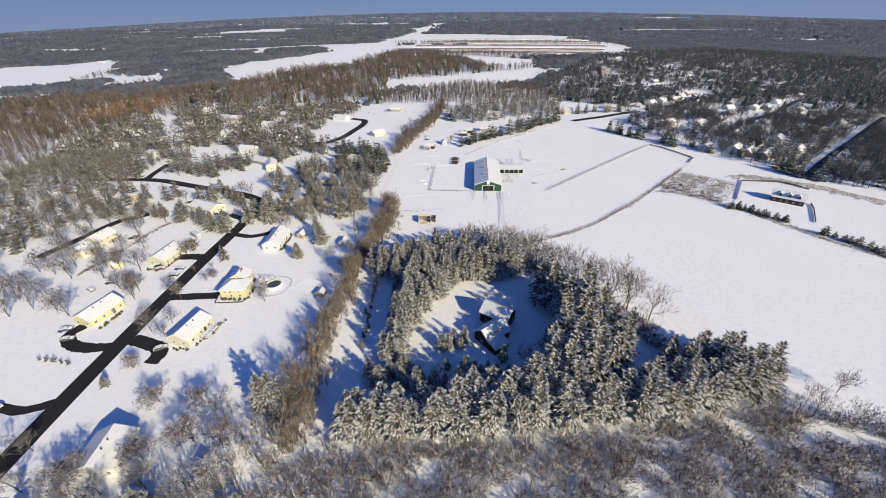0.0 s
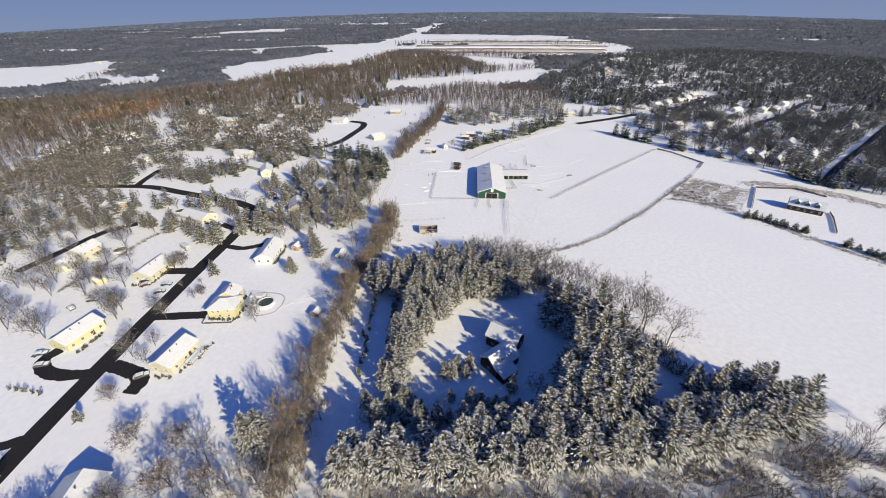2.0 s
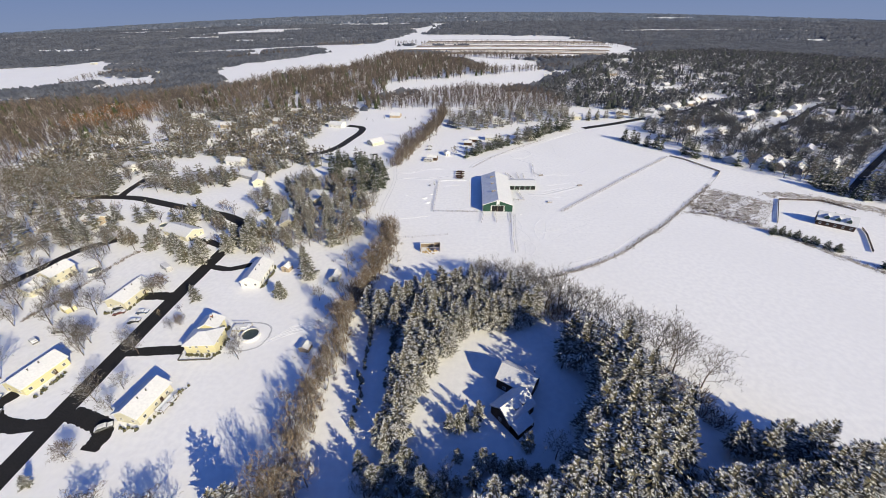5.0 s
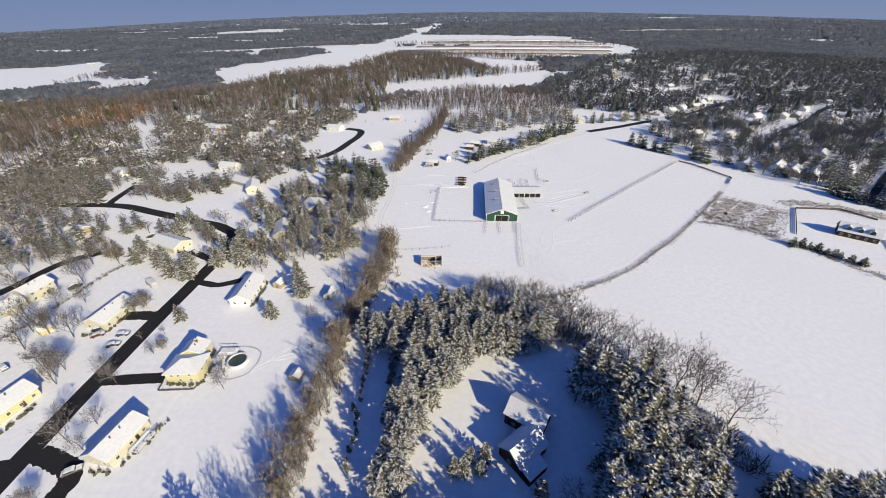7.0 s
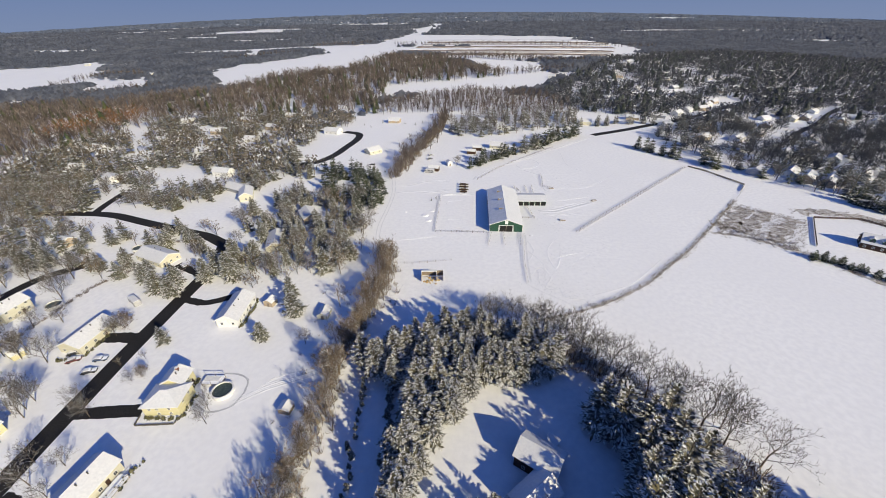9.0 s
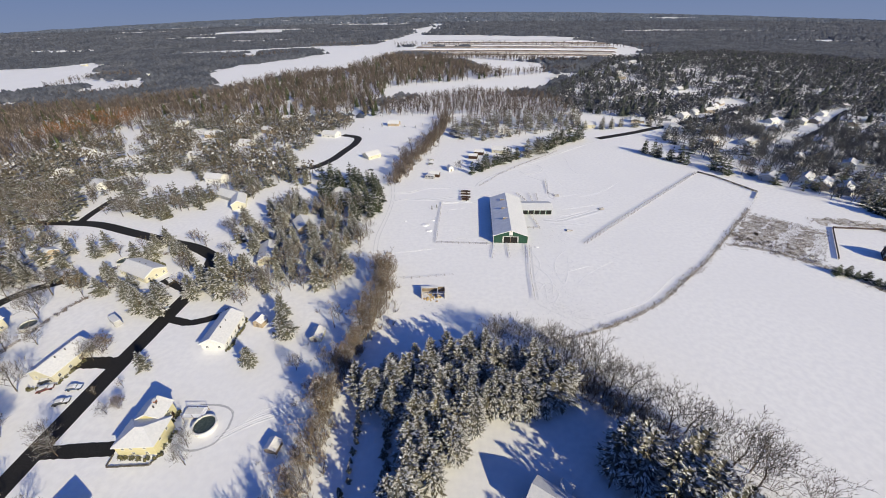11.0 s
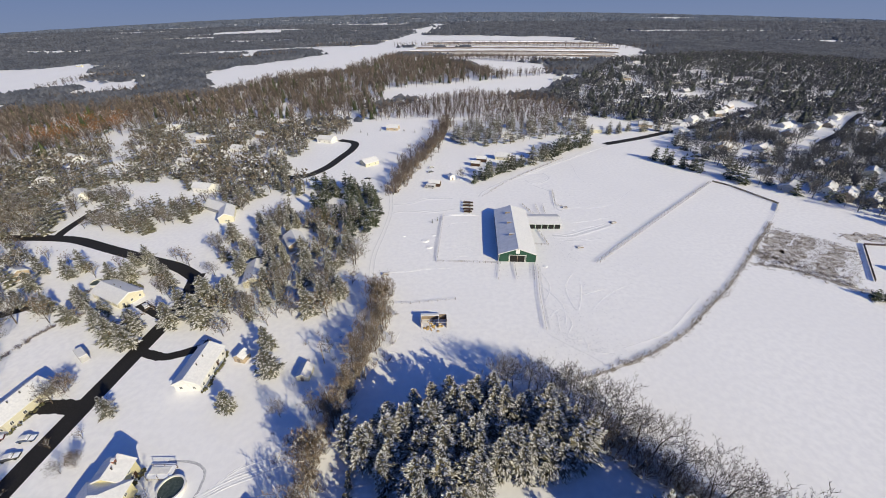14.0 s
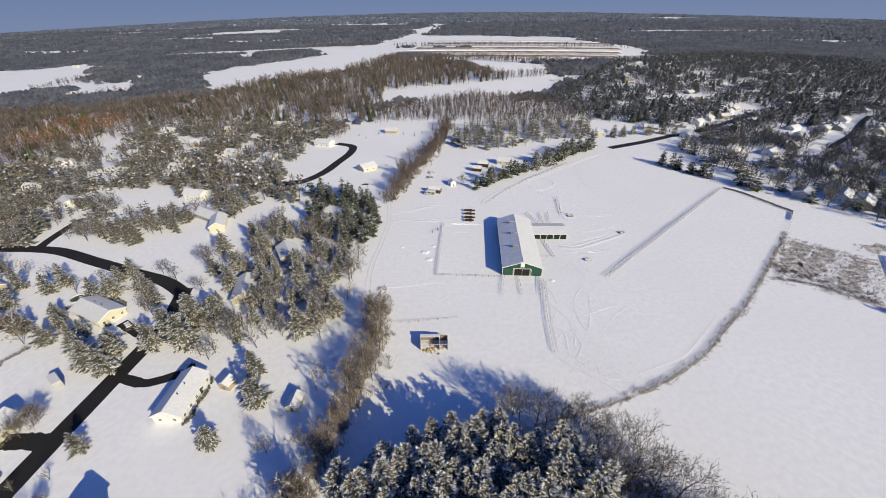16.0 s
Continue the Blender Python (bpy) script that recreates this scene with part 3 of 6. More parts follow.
for q, w in (([(149, 244), (162, 250), (180, 268)], 9), ([(158, 238), (172, 248), (190, 262)], 8), ([(168, 228), (182, 240), (198, 252)], 8), ([(208, 262), (228, 258), (252, 240), (272, 214)], 9)):
    strip("weedy_patch", q, w, THIN_SNOW, "patch of thin snow over dead weeds", "track", lift=0.012, rag=0.5)
strip("field_edge", EDGE_EAST, 2.6, THIN_SNOW, "weedy thin-snow field edge", "track", lift=0.015, rag=0.5)

# ---- plants ----
FAR_HOMES = [(-182, 536, 80), (-185, 479, 60), (-227, 516, 80), (-115, 458, 70), (-237, 466, 80), (-302, 525, 82), (-171, 339, 75), (-135, 296, 20), (-83, 262, 30), (-69, 307, 60), (-92, 233, 15), (-64, 390, -50), (-56, 500, 80), (48, 398, 70), (61, 464, 75), (151, 480, 80), (246, 511, 60), (212, 502, 70), (233, 470, 125), (195, 800, 60), (317, 807, 80), (-793, 1131, 80), (-619, 955, 60), (-972, 1228, 80), (-250, 330, 50), (-300, 360, 80), (-280, 440, 70)]
FAR_HOMES += [(-150, 420, 60), (-215, 395, 80), (-330, 420, 60), (-190, 435, 75), (-260, 390, 80), (311, 457, 125), (340, 469, 130), (369, 565, 120), (400, 585, 100), (410, 504, 130), (522, 590, 120), (251, 319, 130), (232, 330, 130), (319, 550, 100), (483, 619, 120), (441, 615, 120), (419, 670, 100), (341, 646, 90), (386, 775, 90), (421, 1007, 80), (473, 986, 90), (540, 938, 90), (616, 984, 80), (300, 300, 130), (285, 420, 125), (270, 380, 130), (320, 370, 130), (290, 345, 130)]
FAR_HOMES += [(350, 400, 130), (380, 430, 130), (450, 540, 120), (360, 500, 110), (280, 600, 80), (330, 720, 90), (560, 760, 100), (420, 840, 90), (480, 720, 100), (240, 560, 90), (230, 620, 80)]
FAR_HOMES = [h for h in FAR_HOMES if not (h[0] > 225 and 290 < h[1] < 445)] + [(227, 325, 130), (249, 321, 130), (253, 311, 130), (261, 303, 130), (300, 318, 130), (311, 378, 130), (274, 416, 125), (309, 352, 130), (-146, 308, 60)]


def street_rows():
    """Plots on both sides of the two streets across the field."""
    r = random.Random(11)
    taken = [(a, b) for a, b, c in FAR_HOMES]
    out = []
    for off in (20, 46, 72, 108, 136, 168, 200):
        for s in range(-10, 330, 29):
            q = s + r.uniform(-7, 7)
            x, y = 262 + 0.788 * q - 0.616 * off, 261 + 0.616 * q + 0.788 * (off + r.uniform(-3, 3))
            if y < 700 and r.random() < 0.55 and inside(EAST, np.array([x]), np.array([y]))[0] and min(math.hypot(x - a, y - b) for a, b in taken) > 21 and x > 225:
                taken.append((x, y))
                out.append((round(x), round(y), r.choice((38, 128, 128, 132))))
    return out


EAST = [(150, 545), (145, 657), (248, 835), (397, 1068), (772, 1245), (1148, 1087), (900, 760), (506, 430), (340, 215), (278, 232), (258, 262), (236, 300), (218, 338), (204, 380), (205, 440), (230, 460), (215, 520)]
FAR_HOMES += street_rows()
FAR_HOMES += [(x, y, 100 + (x % 5) * 8) for x, y in ((300, 690), (362, 700), (350, 760), (455, 700), (505, 690), (540, 720), (470, 790), (600, 800), (400, 900), (520, 860), (650, 880), (580, 640), (620, 720), (330, 850), (450, 930), (700, 960), (270, 640), (310, 610))]
home_xy = np.array([(a, b) for a, b, c in FAR_HOMES], float)


def clear_of_homes(p, r=9.0, front=14.0):
    """Leaves the plots round the houses, and the view into them, open."""
    d = p[:, None, :] - home_xy[None]
    d = d + np.array([0, front * 0.5])
    return p[~((np.abs(d[:, :, 0]) < r) & (np.abs(d[:, :, 1]) < front)).any(1)]


PINE = [conifer(s, 14, 9, 0.27, 0.10, 0.55, 0.18, 1.0, 6, 0.84) for s in range(6)]
SPRUCE = [conifer(20 + s, 13, 9, 0.26, 0.04, 0.35, 0.28, 1.1, 6, 0.62) for s in range(6)]
GREEN = [conifer(50 + s, 9, 8, 0.28, 0.04, 0.25, 0.25, 1.3, 5, 0.32) for s in range(5)]
FIR = [conifer(30 + s, 6, 7, 0.28, 0.03, 0.2, 0.3, 1.9, 3, 0.5) for s in range(5)]
WHITE_FIR = [conifer(70 + s, 7, 8, 0.27, 0.03, 0.3, 0.25, 1.8, 3, 0.95) for s in range(4)]
LOW_FIR = [tier_fir(80 + s) for s in range(5)]
BARE = [bare_tree(40 + s, 1.0, 0.38 + 0.04 * (s % 3), (8, 6, 5, 4), 0.018, 0.0042, 0.16, 0, 0.34) for s in range(6)]
THICKET = [bare_tree(60 + s, 1.0, 0.30 + 0.03 * s, (6, 5, 4, 3), 0.018, 0.0050, 0.12, 0, 0.45) for s in range(5)]
MID = [bare_tree(90 + s, 1.0, 0.38, (8, 5, 4), 0.020, 0.0095, 0.16, 0, 0.36) for s in range(5)]
LEAFY = [bare_tree(180 + s, 1.0, 0.42, (7, 5), 0.02, 0.010, 0.15, 7, 0.25) for s in range(4)]
ROUND = [round_tree(160 + s) for s in range(6)]
DOME = [bare_tree(220 + s, 1.0, 0.46, (10, 7, 5, 4), 0.018, 0.0075, 0.08, 0, 0.10) for s in range(3)]
VASE = [bare_tree(200 + s, 1.0, 0.40, (8, 6, 5, 4), 0.016, 0.0028, 0.2, 0, 0.35) for s in range(4)]
SLIVER = [sliver_tree(100 + s) for s in range(6)]
SHRUB = [shrub(120 + s) for s in range(5)]
FINE_SHRUB = [shrub(140 + s, 13, 0.0125, 5) for s in range(6)]
WEED = [shrub(130 + s, 5, 0.03) for s in range(4)]
CLUMP = [clump(140 + s) for s in range(6)]
rng = np.random.default_rng(7)


def split_tree(s, mats):
    """Trunk and crown meshes of a tree shape."""
    out = []
    for word, pick in (("trunk", s.m < 1), ("crown", s.m >= 1)):
        f = s.f[pick]
        used, back = np.unique(f, return_inverse=True)
        out.append((word, to_mesh(word, Shape(s.v[used], back.reshape(-1, 3).astype(np.int32), s.m[pick].astype(np.int32)), mats)))
    return out


def tree_kind(name, shapes, mats, label, group):
    kinds = [split_tree(s, mats) for s in shapes]

    def plant(x, y, h, w=1.0):
        parts = kinds[rng.integers(len(kinds))]
        ob = new(name)
        ob.empty_display_size = 0.2
        k = h * w * rng.uniform(0.88, 1.12)
        ob.matrix_world = pose(float(x), float(y), float(land(x, y)) - 0.05, rng.normal(0, 1.5), rng.normal(0, 1.5), rng.uniform(0, 360)) @ Matrix.Diagonal((k, k, h, 1))
        tagged(ob, label, "tree", group)
        for word, me in parts:
            new(word, me).parent = ob
        return ob

    return plant


pine = tree_kind("pine_tree", PINE, [BARK, PINE_NEEDLES, BOUGH_SNOW], "tall pine with snow-laden dark green boughs", "pines round the cabin")
spruce = tree_kind("spruce_tree", SPRUCE, [BARK, NEEDLES, BOUGH_SNOW], "conical spruce with snow-dusted branches", "spruces among the houses")
small_fir = tree_kind("small_fir", FIR, [BARK, NEEDLES, BOUGH_SNOW], "small planted fir with snow on its boughs", "rows of small firs")
green_pine = tree_kind("green_pine", GREEN, [BARK, NEEDLES_GREEN, BOUGH_SNOW], "deep green pine lightly dusted with snow", "green pines by the lane")
round_pine = tree_kind("round_pine", GREEN[:3], [BARK, NEEDLES_GREEN, BOUGH_SNOW], "round dark green pine at the field edge", "pines along the field edge")
bare = tree_kind("bare_tree", BARE, [BARK, TWIGS], "leafless tree with frosted grey-brown twigs", "bare trees")
thicket = tree_kind("hedgerow_tree", THICKET, [BARK, HEDGE_TWIGS], "slender leafless hedgerow tree, red-brown twigs", "hedgerow trees")
vase = tree_kind("tall_bare_tree", VASE, [BARK, TWIGS], "tall leafless hardwood with fine upswept twigs", "tall bare trees by the field")
dome = tree_kind("lawn_tree", DOME, [BARK, BRUSH], "small round-crowned leafless tree with fine tan twigs", "lawn trees")
leafy = tree_kind("tan_leaf_tree", LEAFY, [BARK, TWIGS, BEECH_LEAF], "round small tree holding dry tan leaves", "tan-leaved trees")

# pine row before the cabin
for row, back in ((0, 0), (1, 5.0), (2, 10.5)):
    pts = [(-31, 67), (-10, 67), (12, 68), (34, 69), (56, 71), (78, 74), (103, 79)] if row < 2 else [(48, 72), (70, 76), (96, 80)]
    for x, y in along(rng, pts, 3.7, 0.8):
        if row < 2 or not 58 < x < 79:
            pine(x, y + back, rng.uniform(14, 18) - 1.5 * row * (x < 0), 1.12)
# pines round the clearing
pine(75.8, 91.3, 13, 1.1)
for x, y in scatter(rng, [(38, 128), (50, 130), (63, 118), (66, 100), (61, 85), (45, 80), (39, 95), (40, 112)], 5.3):
    pine(x, y, rng.uniform(17, 24), 0.95)
for x, y, h in ((36, 86, 21), (41, 83, 22), (45, 78, 22), (39, 77, 19), (33, 81, 18), (48, 84, 23), (30, 77, 17), (25, 77, 16), (43, 89, 23), (36, 92, 19), (20, 76, 17), (27, 79, 19), (14, 77, 16), (34, 84, 20), (8, 77, 16), (38, 81, 21)):
    pine(x, y, h, 1.05)
for x, y in scatter(rng, [(-22, 92), (-11, 92), (-9, 116), (4, 135), (24, 138), (34, 147), (22, 160), (0, 163), (-22, 156), (-33, 148), (-28, 141), (-14, 134), (-20, 118)], 4.7):
    pine(x, y, rng.uniform(13, 18), 1.05)
for x, y, h in ((-25, 88, 9), (3, 102, 7.5), (7, 102.5, 8.5), (1, 99, 6), (-18, 86, 10), (-8, 84, 9), (24, 84, 8), (14, 86, 8), (33, 88, 10), (36, 99, 10), (20, 93, 9), (-12, 88, 9), (10, 88, 7), (28, 80, 9), (0, 82, 8)):
    spruce(x, y, h, 1.15)
for x, y in ((-7, 83), (-2, 99), (1, 99), (6, 99), (6, 87), (17, 86), (29, 87), (32, 84), (38, 90), (-13, 83), (11, 82), (21, 82), (-2, 83), (26, 81)):
    spruce(x + rng.normal(0, 0.5), y, rng.uniform(5.5, 9.5), 1.3)
for x, y in scatter(rng, [(-28, 79), (44, 82), (42, 91), (26, 90), (4, 90), (-24, 90)], 5.6):
    (spruce if rng.random() < 0.75 else bare)(x, y, rng.uniform(5, 10), 1.25)
for i in range(17):
    small_fir(-30 + rng.normal(0, 0.4), 100 + i * 2.7, rng.uniform(2.5, 5.0), 1.1)
for i in range(12):
    small_fir(-21 + rng.normal(0, 0.5), 112 + i * 2.7, rng.uniform(3, 5.5), 1.1)
# saplings of the farm
for x, y, h in ((-47.5, 338.7, 3.5), (-43.7, 345.3, 3.5), (-37.8, 326.4, 3), (-42.7, 324.8, 3.5), (-40.8, 333.7, 3), (-11, 284.7, 2.8), (-7.9, 287.2, 2.6)):
    small_fir(x, y, h, 0.9)
# conifers on the lawns
for x, y, h in ((-103, 46.5, 9), (-97, 44, 8), (-84, 46.5, 10), (-72.5, 46, 12), (-66, 43, 11), (-90, 42, 10), (-110, 44, 9)):
    spruce(x, y, h, 1.2)
for x, y, h in ((-78, 53, 9), (-87, 51, 8), (-94, 50, 9), (-108, 52, 9), (-100, 52, 8), (-57, 52, 11), (-121, 61, 8), (-124, 55, 9), (-132, 60, 8)):
    bare(x, y, h * 1.1, 1.1)
pine(-54.5, 74.5, 16.5, 1.25)
pine(-52.5, 76.5, 15, 1.1)
spruce(-49, 70, 9, 1.3)
for x, y, h in ((-64, 175, 12), (-69, 187, 11), (-72, 162, 8.5), (-111, 85, 4.5), (-108, 161, 8), (-101, 201, 15), (-111, 208, 13), (-105, 214, 14), (-122, 189, 11), (-124, 196, 11), (-129, 192, 12), (-134, 196, 10), (-150, 246, 11), (-154, 242, 9), (-100, 236, 13), (-81, 232, 12), (-56, 213, 13), (-60, 206, 14), (-177, 240, 12), (-180, 234, 11), (-81, 282, 11), (-93, 288, 12), (-98, 270, 13), (-90, 244, 12), (-75, 250, 12), (-62, 258, 11)):
    spruce(x, y, h * 1.05, 1.5)
for x, y, h in ((-140, 200, 10), (-147, 206, 7), (-156, 212, 7), (-163, 217, 6), (-134, 232, 10), (-141, 236, 8), (-127, 226, 9), (-185, 214, 9), (-195, 214, 11), (-205, 220, 12), (-112, 200, 12), (-96, 216, 12), (-71, 240, 12), (-108, 280, 12), (-126, 200, 10), (-105, 204, 11), (-206, 212, 12), (-109, 219, 11), (-49, 217, 11), (-150, 230, 9), (-160, 216, 9), (-143, 207, 8), (-53, 222, 12), (-58, 236, 12), (-86, 238, 12), (-52, 252, 12)):
    spruce(x, y, h * 1.05, 1.5)
for x, y, h in ((-84, 224, 11), (-66, 226, 12), (-92, 256, 12), (-104, 250, 11), (-70, 268, 11), (-118, 268, 12), (-190, 226, 10), (-172, 210, 8)):
    spruce(x, y, h * 1.05, 1.5)
for i, (x, y) in enumerate(((-143, 96.5), (-140, 96), (-137, 95.5), (-134, 95), (-131, 94.5))):
    small_fir(x, y, 2.2 + 0.5 * (i % 3), 1.2)
for x, y in scatter(rng, [(-95, 348), (-50, 334), (-41, 288), (-50, 268), (-64, 272), (-80, 290)], 7.0):
    if math.hypot(x + 69, y - 302) > 8:
        green_pine(x, y, rng.uniform(10, 14), 1.25)
for x, y in along(rng, [(17, 346), (40, 366), (61, 384)], 4.0, 1.3):
    green_pine(x, y, rng.uniform(9, 13), 1.5)
for x, y in along(rng, [(70, 387), (100, 414), (129, 441)], 4.2, 2.2):
    (green_pine if rng.random() < 0.4 else spruce)(x, y, rng.uniform(11, 16), 1.5)
for x, y in along(rng, [(150, 468), (181, 478), (224, 482)], 6.0, 2.5):
    spruce(x, y, rng.uniform(9, 14), 1.3)
for q, step in (([(168, 393), (178, 373), (191, 359)], 3.4), ([(199, 352), (207, 335)], 3.8), ([(250, 277), (253, 262), (262, 250)], 3.6), ([(240, 330), (246, 324)], 5.0), ([(257, 311), (262, 304)], 5.0)):
    for x, y in along(rng, q, step, 1.0):
        green_pine(x, y, rng.uniform(10, 14), 1.3)
for x, y in along(rng, [(174, 213), (186, 201), (193, 190)], 2.6, 0.9):
    round_pine(x, y, rng.uniform(3.5, 6.0), 1.9)
for x, y in along(rng, [(201, 179), (212, 160), (224, 141)], 2.8, 0.9):
    round_pine(x, y, rng.uniform(3.5, 6.5), 1.9)
for x, y in along(rng, [(216, 336), (232, 312), (250, 292), (268, 272)], 5.5, 3.0):
    (green_pine if rng.random() < 0.6 else bare)(x, y, rng.uniform(8, 13), 1.1)
for x, y in along(rng, [(290, 258), (315, 250), (340, 235)], 6.0, 4.0):
    green_pine(x, y, rng.uniform(8, 13), 1.2)

# mixed trees between the road and the farm lane
for x, y in scatter(rng, [(-100, 205), (-66, 196), (-46, 204), (-44, 262), (-62, 296), (-98, 296), (-106, 250)], 8.6):
    if min(math.hypot(x - a, y - b) for a, b in ((-83, 262), (-69, 307), (-92, 233), (-69, 302))) > 10:
        (leafy, bare, spruce, spruce, leafy)[rng.integers(5)](x, y, rng.uniform(8, 13), 1.15)
# evergreens, tan-leaved and bare trees of the old plots
for x, y in ((-203, 211), (-200, 217), (-252, 256), (-213, 216), (-168, 210), (-154, 203), (-149, 232), (-141, 238), (-107, 208), (-101, 286), (-88, 281), (-85, 227), (-77, 222), (-76, 277), (-157, 231), (-196, 238), (-215, 243)):
    spruce(x, y, rng.uniform(8, 12), 1.4)
for x, y in ((-175, 212), (-93, 196), (-87, 204), (-81, 208), (-53, 207), (-60, 233), (-225, 258), (-216, 252), (-136, 249), (-190, 246), (-204, 250)):
    leafy(x, y, rng.uniform(7, 10), 1.15)
for x, y in ((-177, 197), (-186, 202), (-194, 201), (-122, 258), (-117, 264), (-192, 284), (-178, 280), (-200, 281), (-117, 251), (-156, 173), (-214, 206), (-202, 197), (-198, 172), (-206, 182), (-190, 168), (-210, 196), (-178, 156), (-192, 152), (-200, 140), (-186, 128)):
    bare(x, y, rng.uniform(9, 13), 1.1)
for x, y, h, w in ((-89.2, 78.4, 7, 1.35), (-75, 77.8, 7, 1.3), (-107.2, 92.3, 5.5, 1.35), (-71.3, 65, 10, 1.15), (-128.5, 169, 7, 1.1), (-106, 145.5, 4.5, 1.2), (-82, 60, 8, 1.1), (-96, 56, 8, 1.1), (-62, 63, 9, 1.0)):
    dome(x, y, h, w)
# tan-leaved and bare trees
for x, y, h in ((-54, 67, 9), (-110, 153, 4.5), (-106, 145, 5), (-130, 172, 6), (-88, 197, 8), (-82, 204, 9), (-129, 224, 9), (-172, 208, 10), (-52, 212, 9), (-65, 212, 9), (-46, 226, 9), (-72, 204, 8), (-99, 208, 9), (-120, 206, 8), (-160, 240, 9), (-168, 234, 9), (-138, 248, 8), (-112, 246, 9), (-60, 244, 9), (-48, 240, 9), (232, 404, 17), (252, 379, 14), (240, 398, 14)):
    leafy(x, y, h)
for x, y, h in ((-89, 194, 8), (-83, 209, 11), (-79, 218, 11), (-129, 221, 9), (-109, 164, 4), (-128, 170, 6), (-163, 203, 10), (-52, 204, 9), (-55, 239, 10), (-76, 228, 10), (-117, 150, 4), (-168, 208, 9), (-153, 205, 8), (-47, 216, 9), (-58, 226, 9), (-54, 76, 9)):
    leafy(x, y, h)
for x, y in along(rng, [(-31, 222), (-31, 192), (-36, 170), (-41, 150), (-42, 126), (-44, 110), (-45, 92), (-44, 78), (-44, 60)], 0.7, 2.1):
    thicket(x, y, rng.uniform(5.5, 13.5) * (0.9 + 0.5 * noise.noise(Vector((x / 6, y / 7, 2.2)))))
for x, y, h in ((57, 132, 17), (64, 134, 15), (75, 123, 16), (52, 146, 14), (79, 112, 15), (61, 125, 18), (68, 122, 19), (73, 118, 18), (48, 149, 13), (53, 140, 15), (38, 150, 14), (28, 166, 12), (36, 157, 12), (44, 152, 16), (33, 163, 15), (22, 168, 13), (42, 158, 13), (15, 170, 12)):
    vase(x, y, h * 1.12)
for x, y, h in ((-137, 137, 10), (-112, 110, 9), (-159, 123, 10), (-172, 146, 11), (-173, 134, 9), (-156, 155, 10), (-129, 165, 9), (-186, 141, 9), (43, 150, 12), (-112, 130, 9), (-75, 127, 8), (-134, 136, 10), (-155, 157, 11), (-116, 116, 8), (-107, 115, 7), (-144, 138, 9), (-55, 159, 8), (-47, 148, 8), ):
    bare(x, y, h)
for x, y, h in ((36, 158, 13), (30, 163, 12), (24, 166, 12), (40, 163, 9), (12, 168, 13), (50, 152, 9), (17, 169, 11), (33, 168, 10), (-64, 70, 12), (-134, 133, 11), (-118, 134, 9), (-176, 203, 14), (-77, 132, 8), (-144, 152, 12), (-130, 166, 6), (-162, 155, 12), (-108, 143, 5), (-205, 209, 13), (-157, 146, 12), (-171, 125, 13), (-152, 120, 12), (-132, 130, 10), (-155, 154, 11), (-169, 188, 12), (-170, 162, 12)):
    bare(x, y, h)
for x, y, h in ((-182, 131, 13), (-105, 107, 7), (-176, 120, 12), (-66, 52, 10), (-76, 52, 10), (-92, 50, 9), (-115, 63, 8), (-83, 202, 13), (-75, 221, 14), (-112, 234, 8), (-46, 184, 9), (-44, 160, 10), (33, 358, 9), (8, 352, 9), (96, 72, 10), (108, 70, 11), (116, 66, 10), (122, 78, 9), (-124, 218, 9), (-186, 160, 12), (-190, 180, 12), (-183, 150, 11), (-165, 170, 10)):
    bare(x, y, h)
for x, y in scatter(rng, [(14, 164), (44, 152), (60, 138), (54, 134), (38, 148), (16, 158)], 2.9):
    thicket(x, y, rng.uniform(5, 10))
for x, y in scatter(rng, [(-112, 40), (-96, 46), (-80, 48), (-62, 54), (-48, 52), (-50, 36), (-110, 30)], 6.0):
    (bare if rng.random() < 0.65 else spruce)(x, y, rng.uniform(6, 10))
for x, y in scatter(rng, [(-60, 50), (-36, 56), (-36, 84), (-48, 88), (-56, 70)], 5.2):
    thicket(x, y, rng.uniform(7, 12))
for x, y in along(rng, [(-34, 62), (0, 62.5), (40, 64), (80, 69), (106, 74)], 3.2, 1.0):
    thicket(x, y, rng.uniform(4, 6.5), 1.3)
brush = np.concatenate([scatter(rng, [(-62, 30), (-46, 56), (-30, 62), (34, 63), (100, 72), (128, 66), (150, 56), (158, 24), (-60, 24)], 1.95), scatter(rng, [(-110, 26), (-104, 44), (-84, 47), (-62, 54), (-50, 54), (-50, 26)], 3.6)])
gaps = np.array([noise.noise(Vector((x / 9, y / 6, 1.7))) for x, y in brush])
stuff("undergrowth", strewn(FINE_SHRUB, brush[gaps < 0.27], rng, 1.8, 4.4, 1.25), [BRUSH], "leafless brown undergrowth with snow on its stems", "undergrowth")
stuff("hedge_bottom", strewn(SHRUB, along(rng, [(-31, 222), (-31, 192), (-36, 170), (-41, 150), (-42, 126), (-44, 110), (-46, 92), (-44, 78), (-42, 60)], 0.5, 2.6), rng, 1.2, 3.6), [HEDGE_TWIGS], "tangled brown stems at the foot of the hedgerow", "undergrowth")
weeds = np.concatenate([scatter(rng, [(146, 240), (177, 275), (205, 250), (190, 232), (174, 216), (158, 231)], 1.7), along(rng, EDGE, 0.45, 0.7), along(rng, EDGE_EAST, 0.4, 1.6), along(rng, [(150, 244), (162, 236), (176, 220)], 0.2, 2.5), along(rng, [(205, 262), (226, 258), (250, 240), (270, 215)], 0.5, 3.0)])
stuff("weeds", strewn(WEED, weeds, rng, 0.5, 1.6, 1.5), [BRUSH], "dry brown weeds standing in the snow", "weeds")
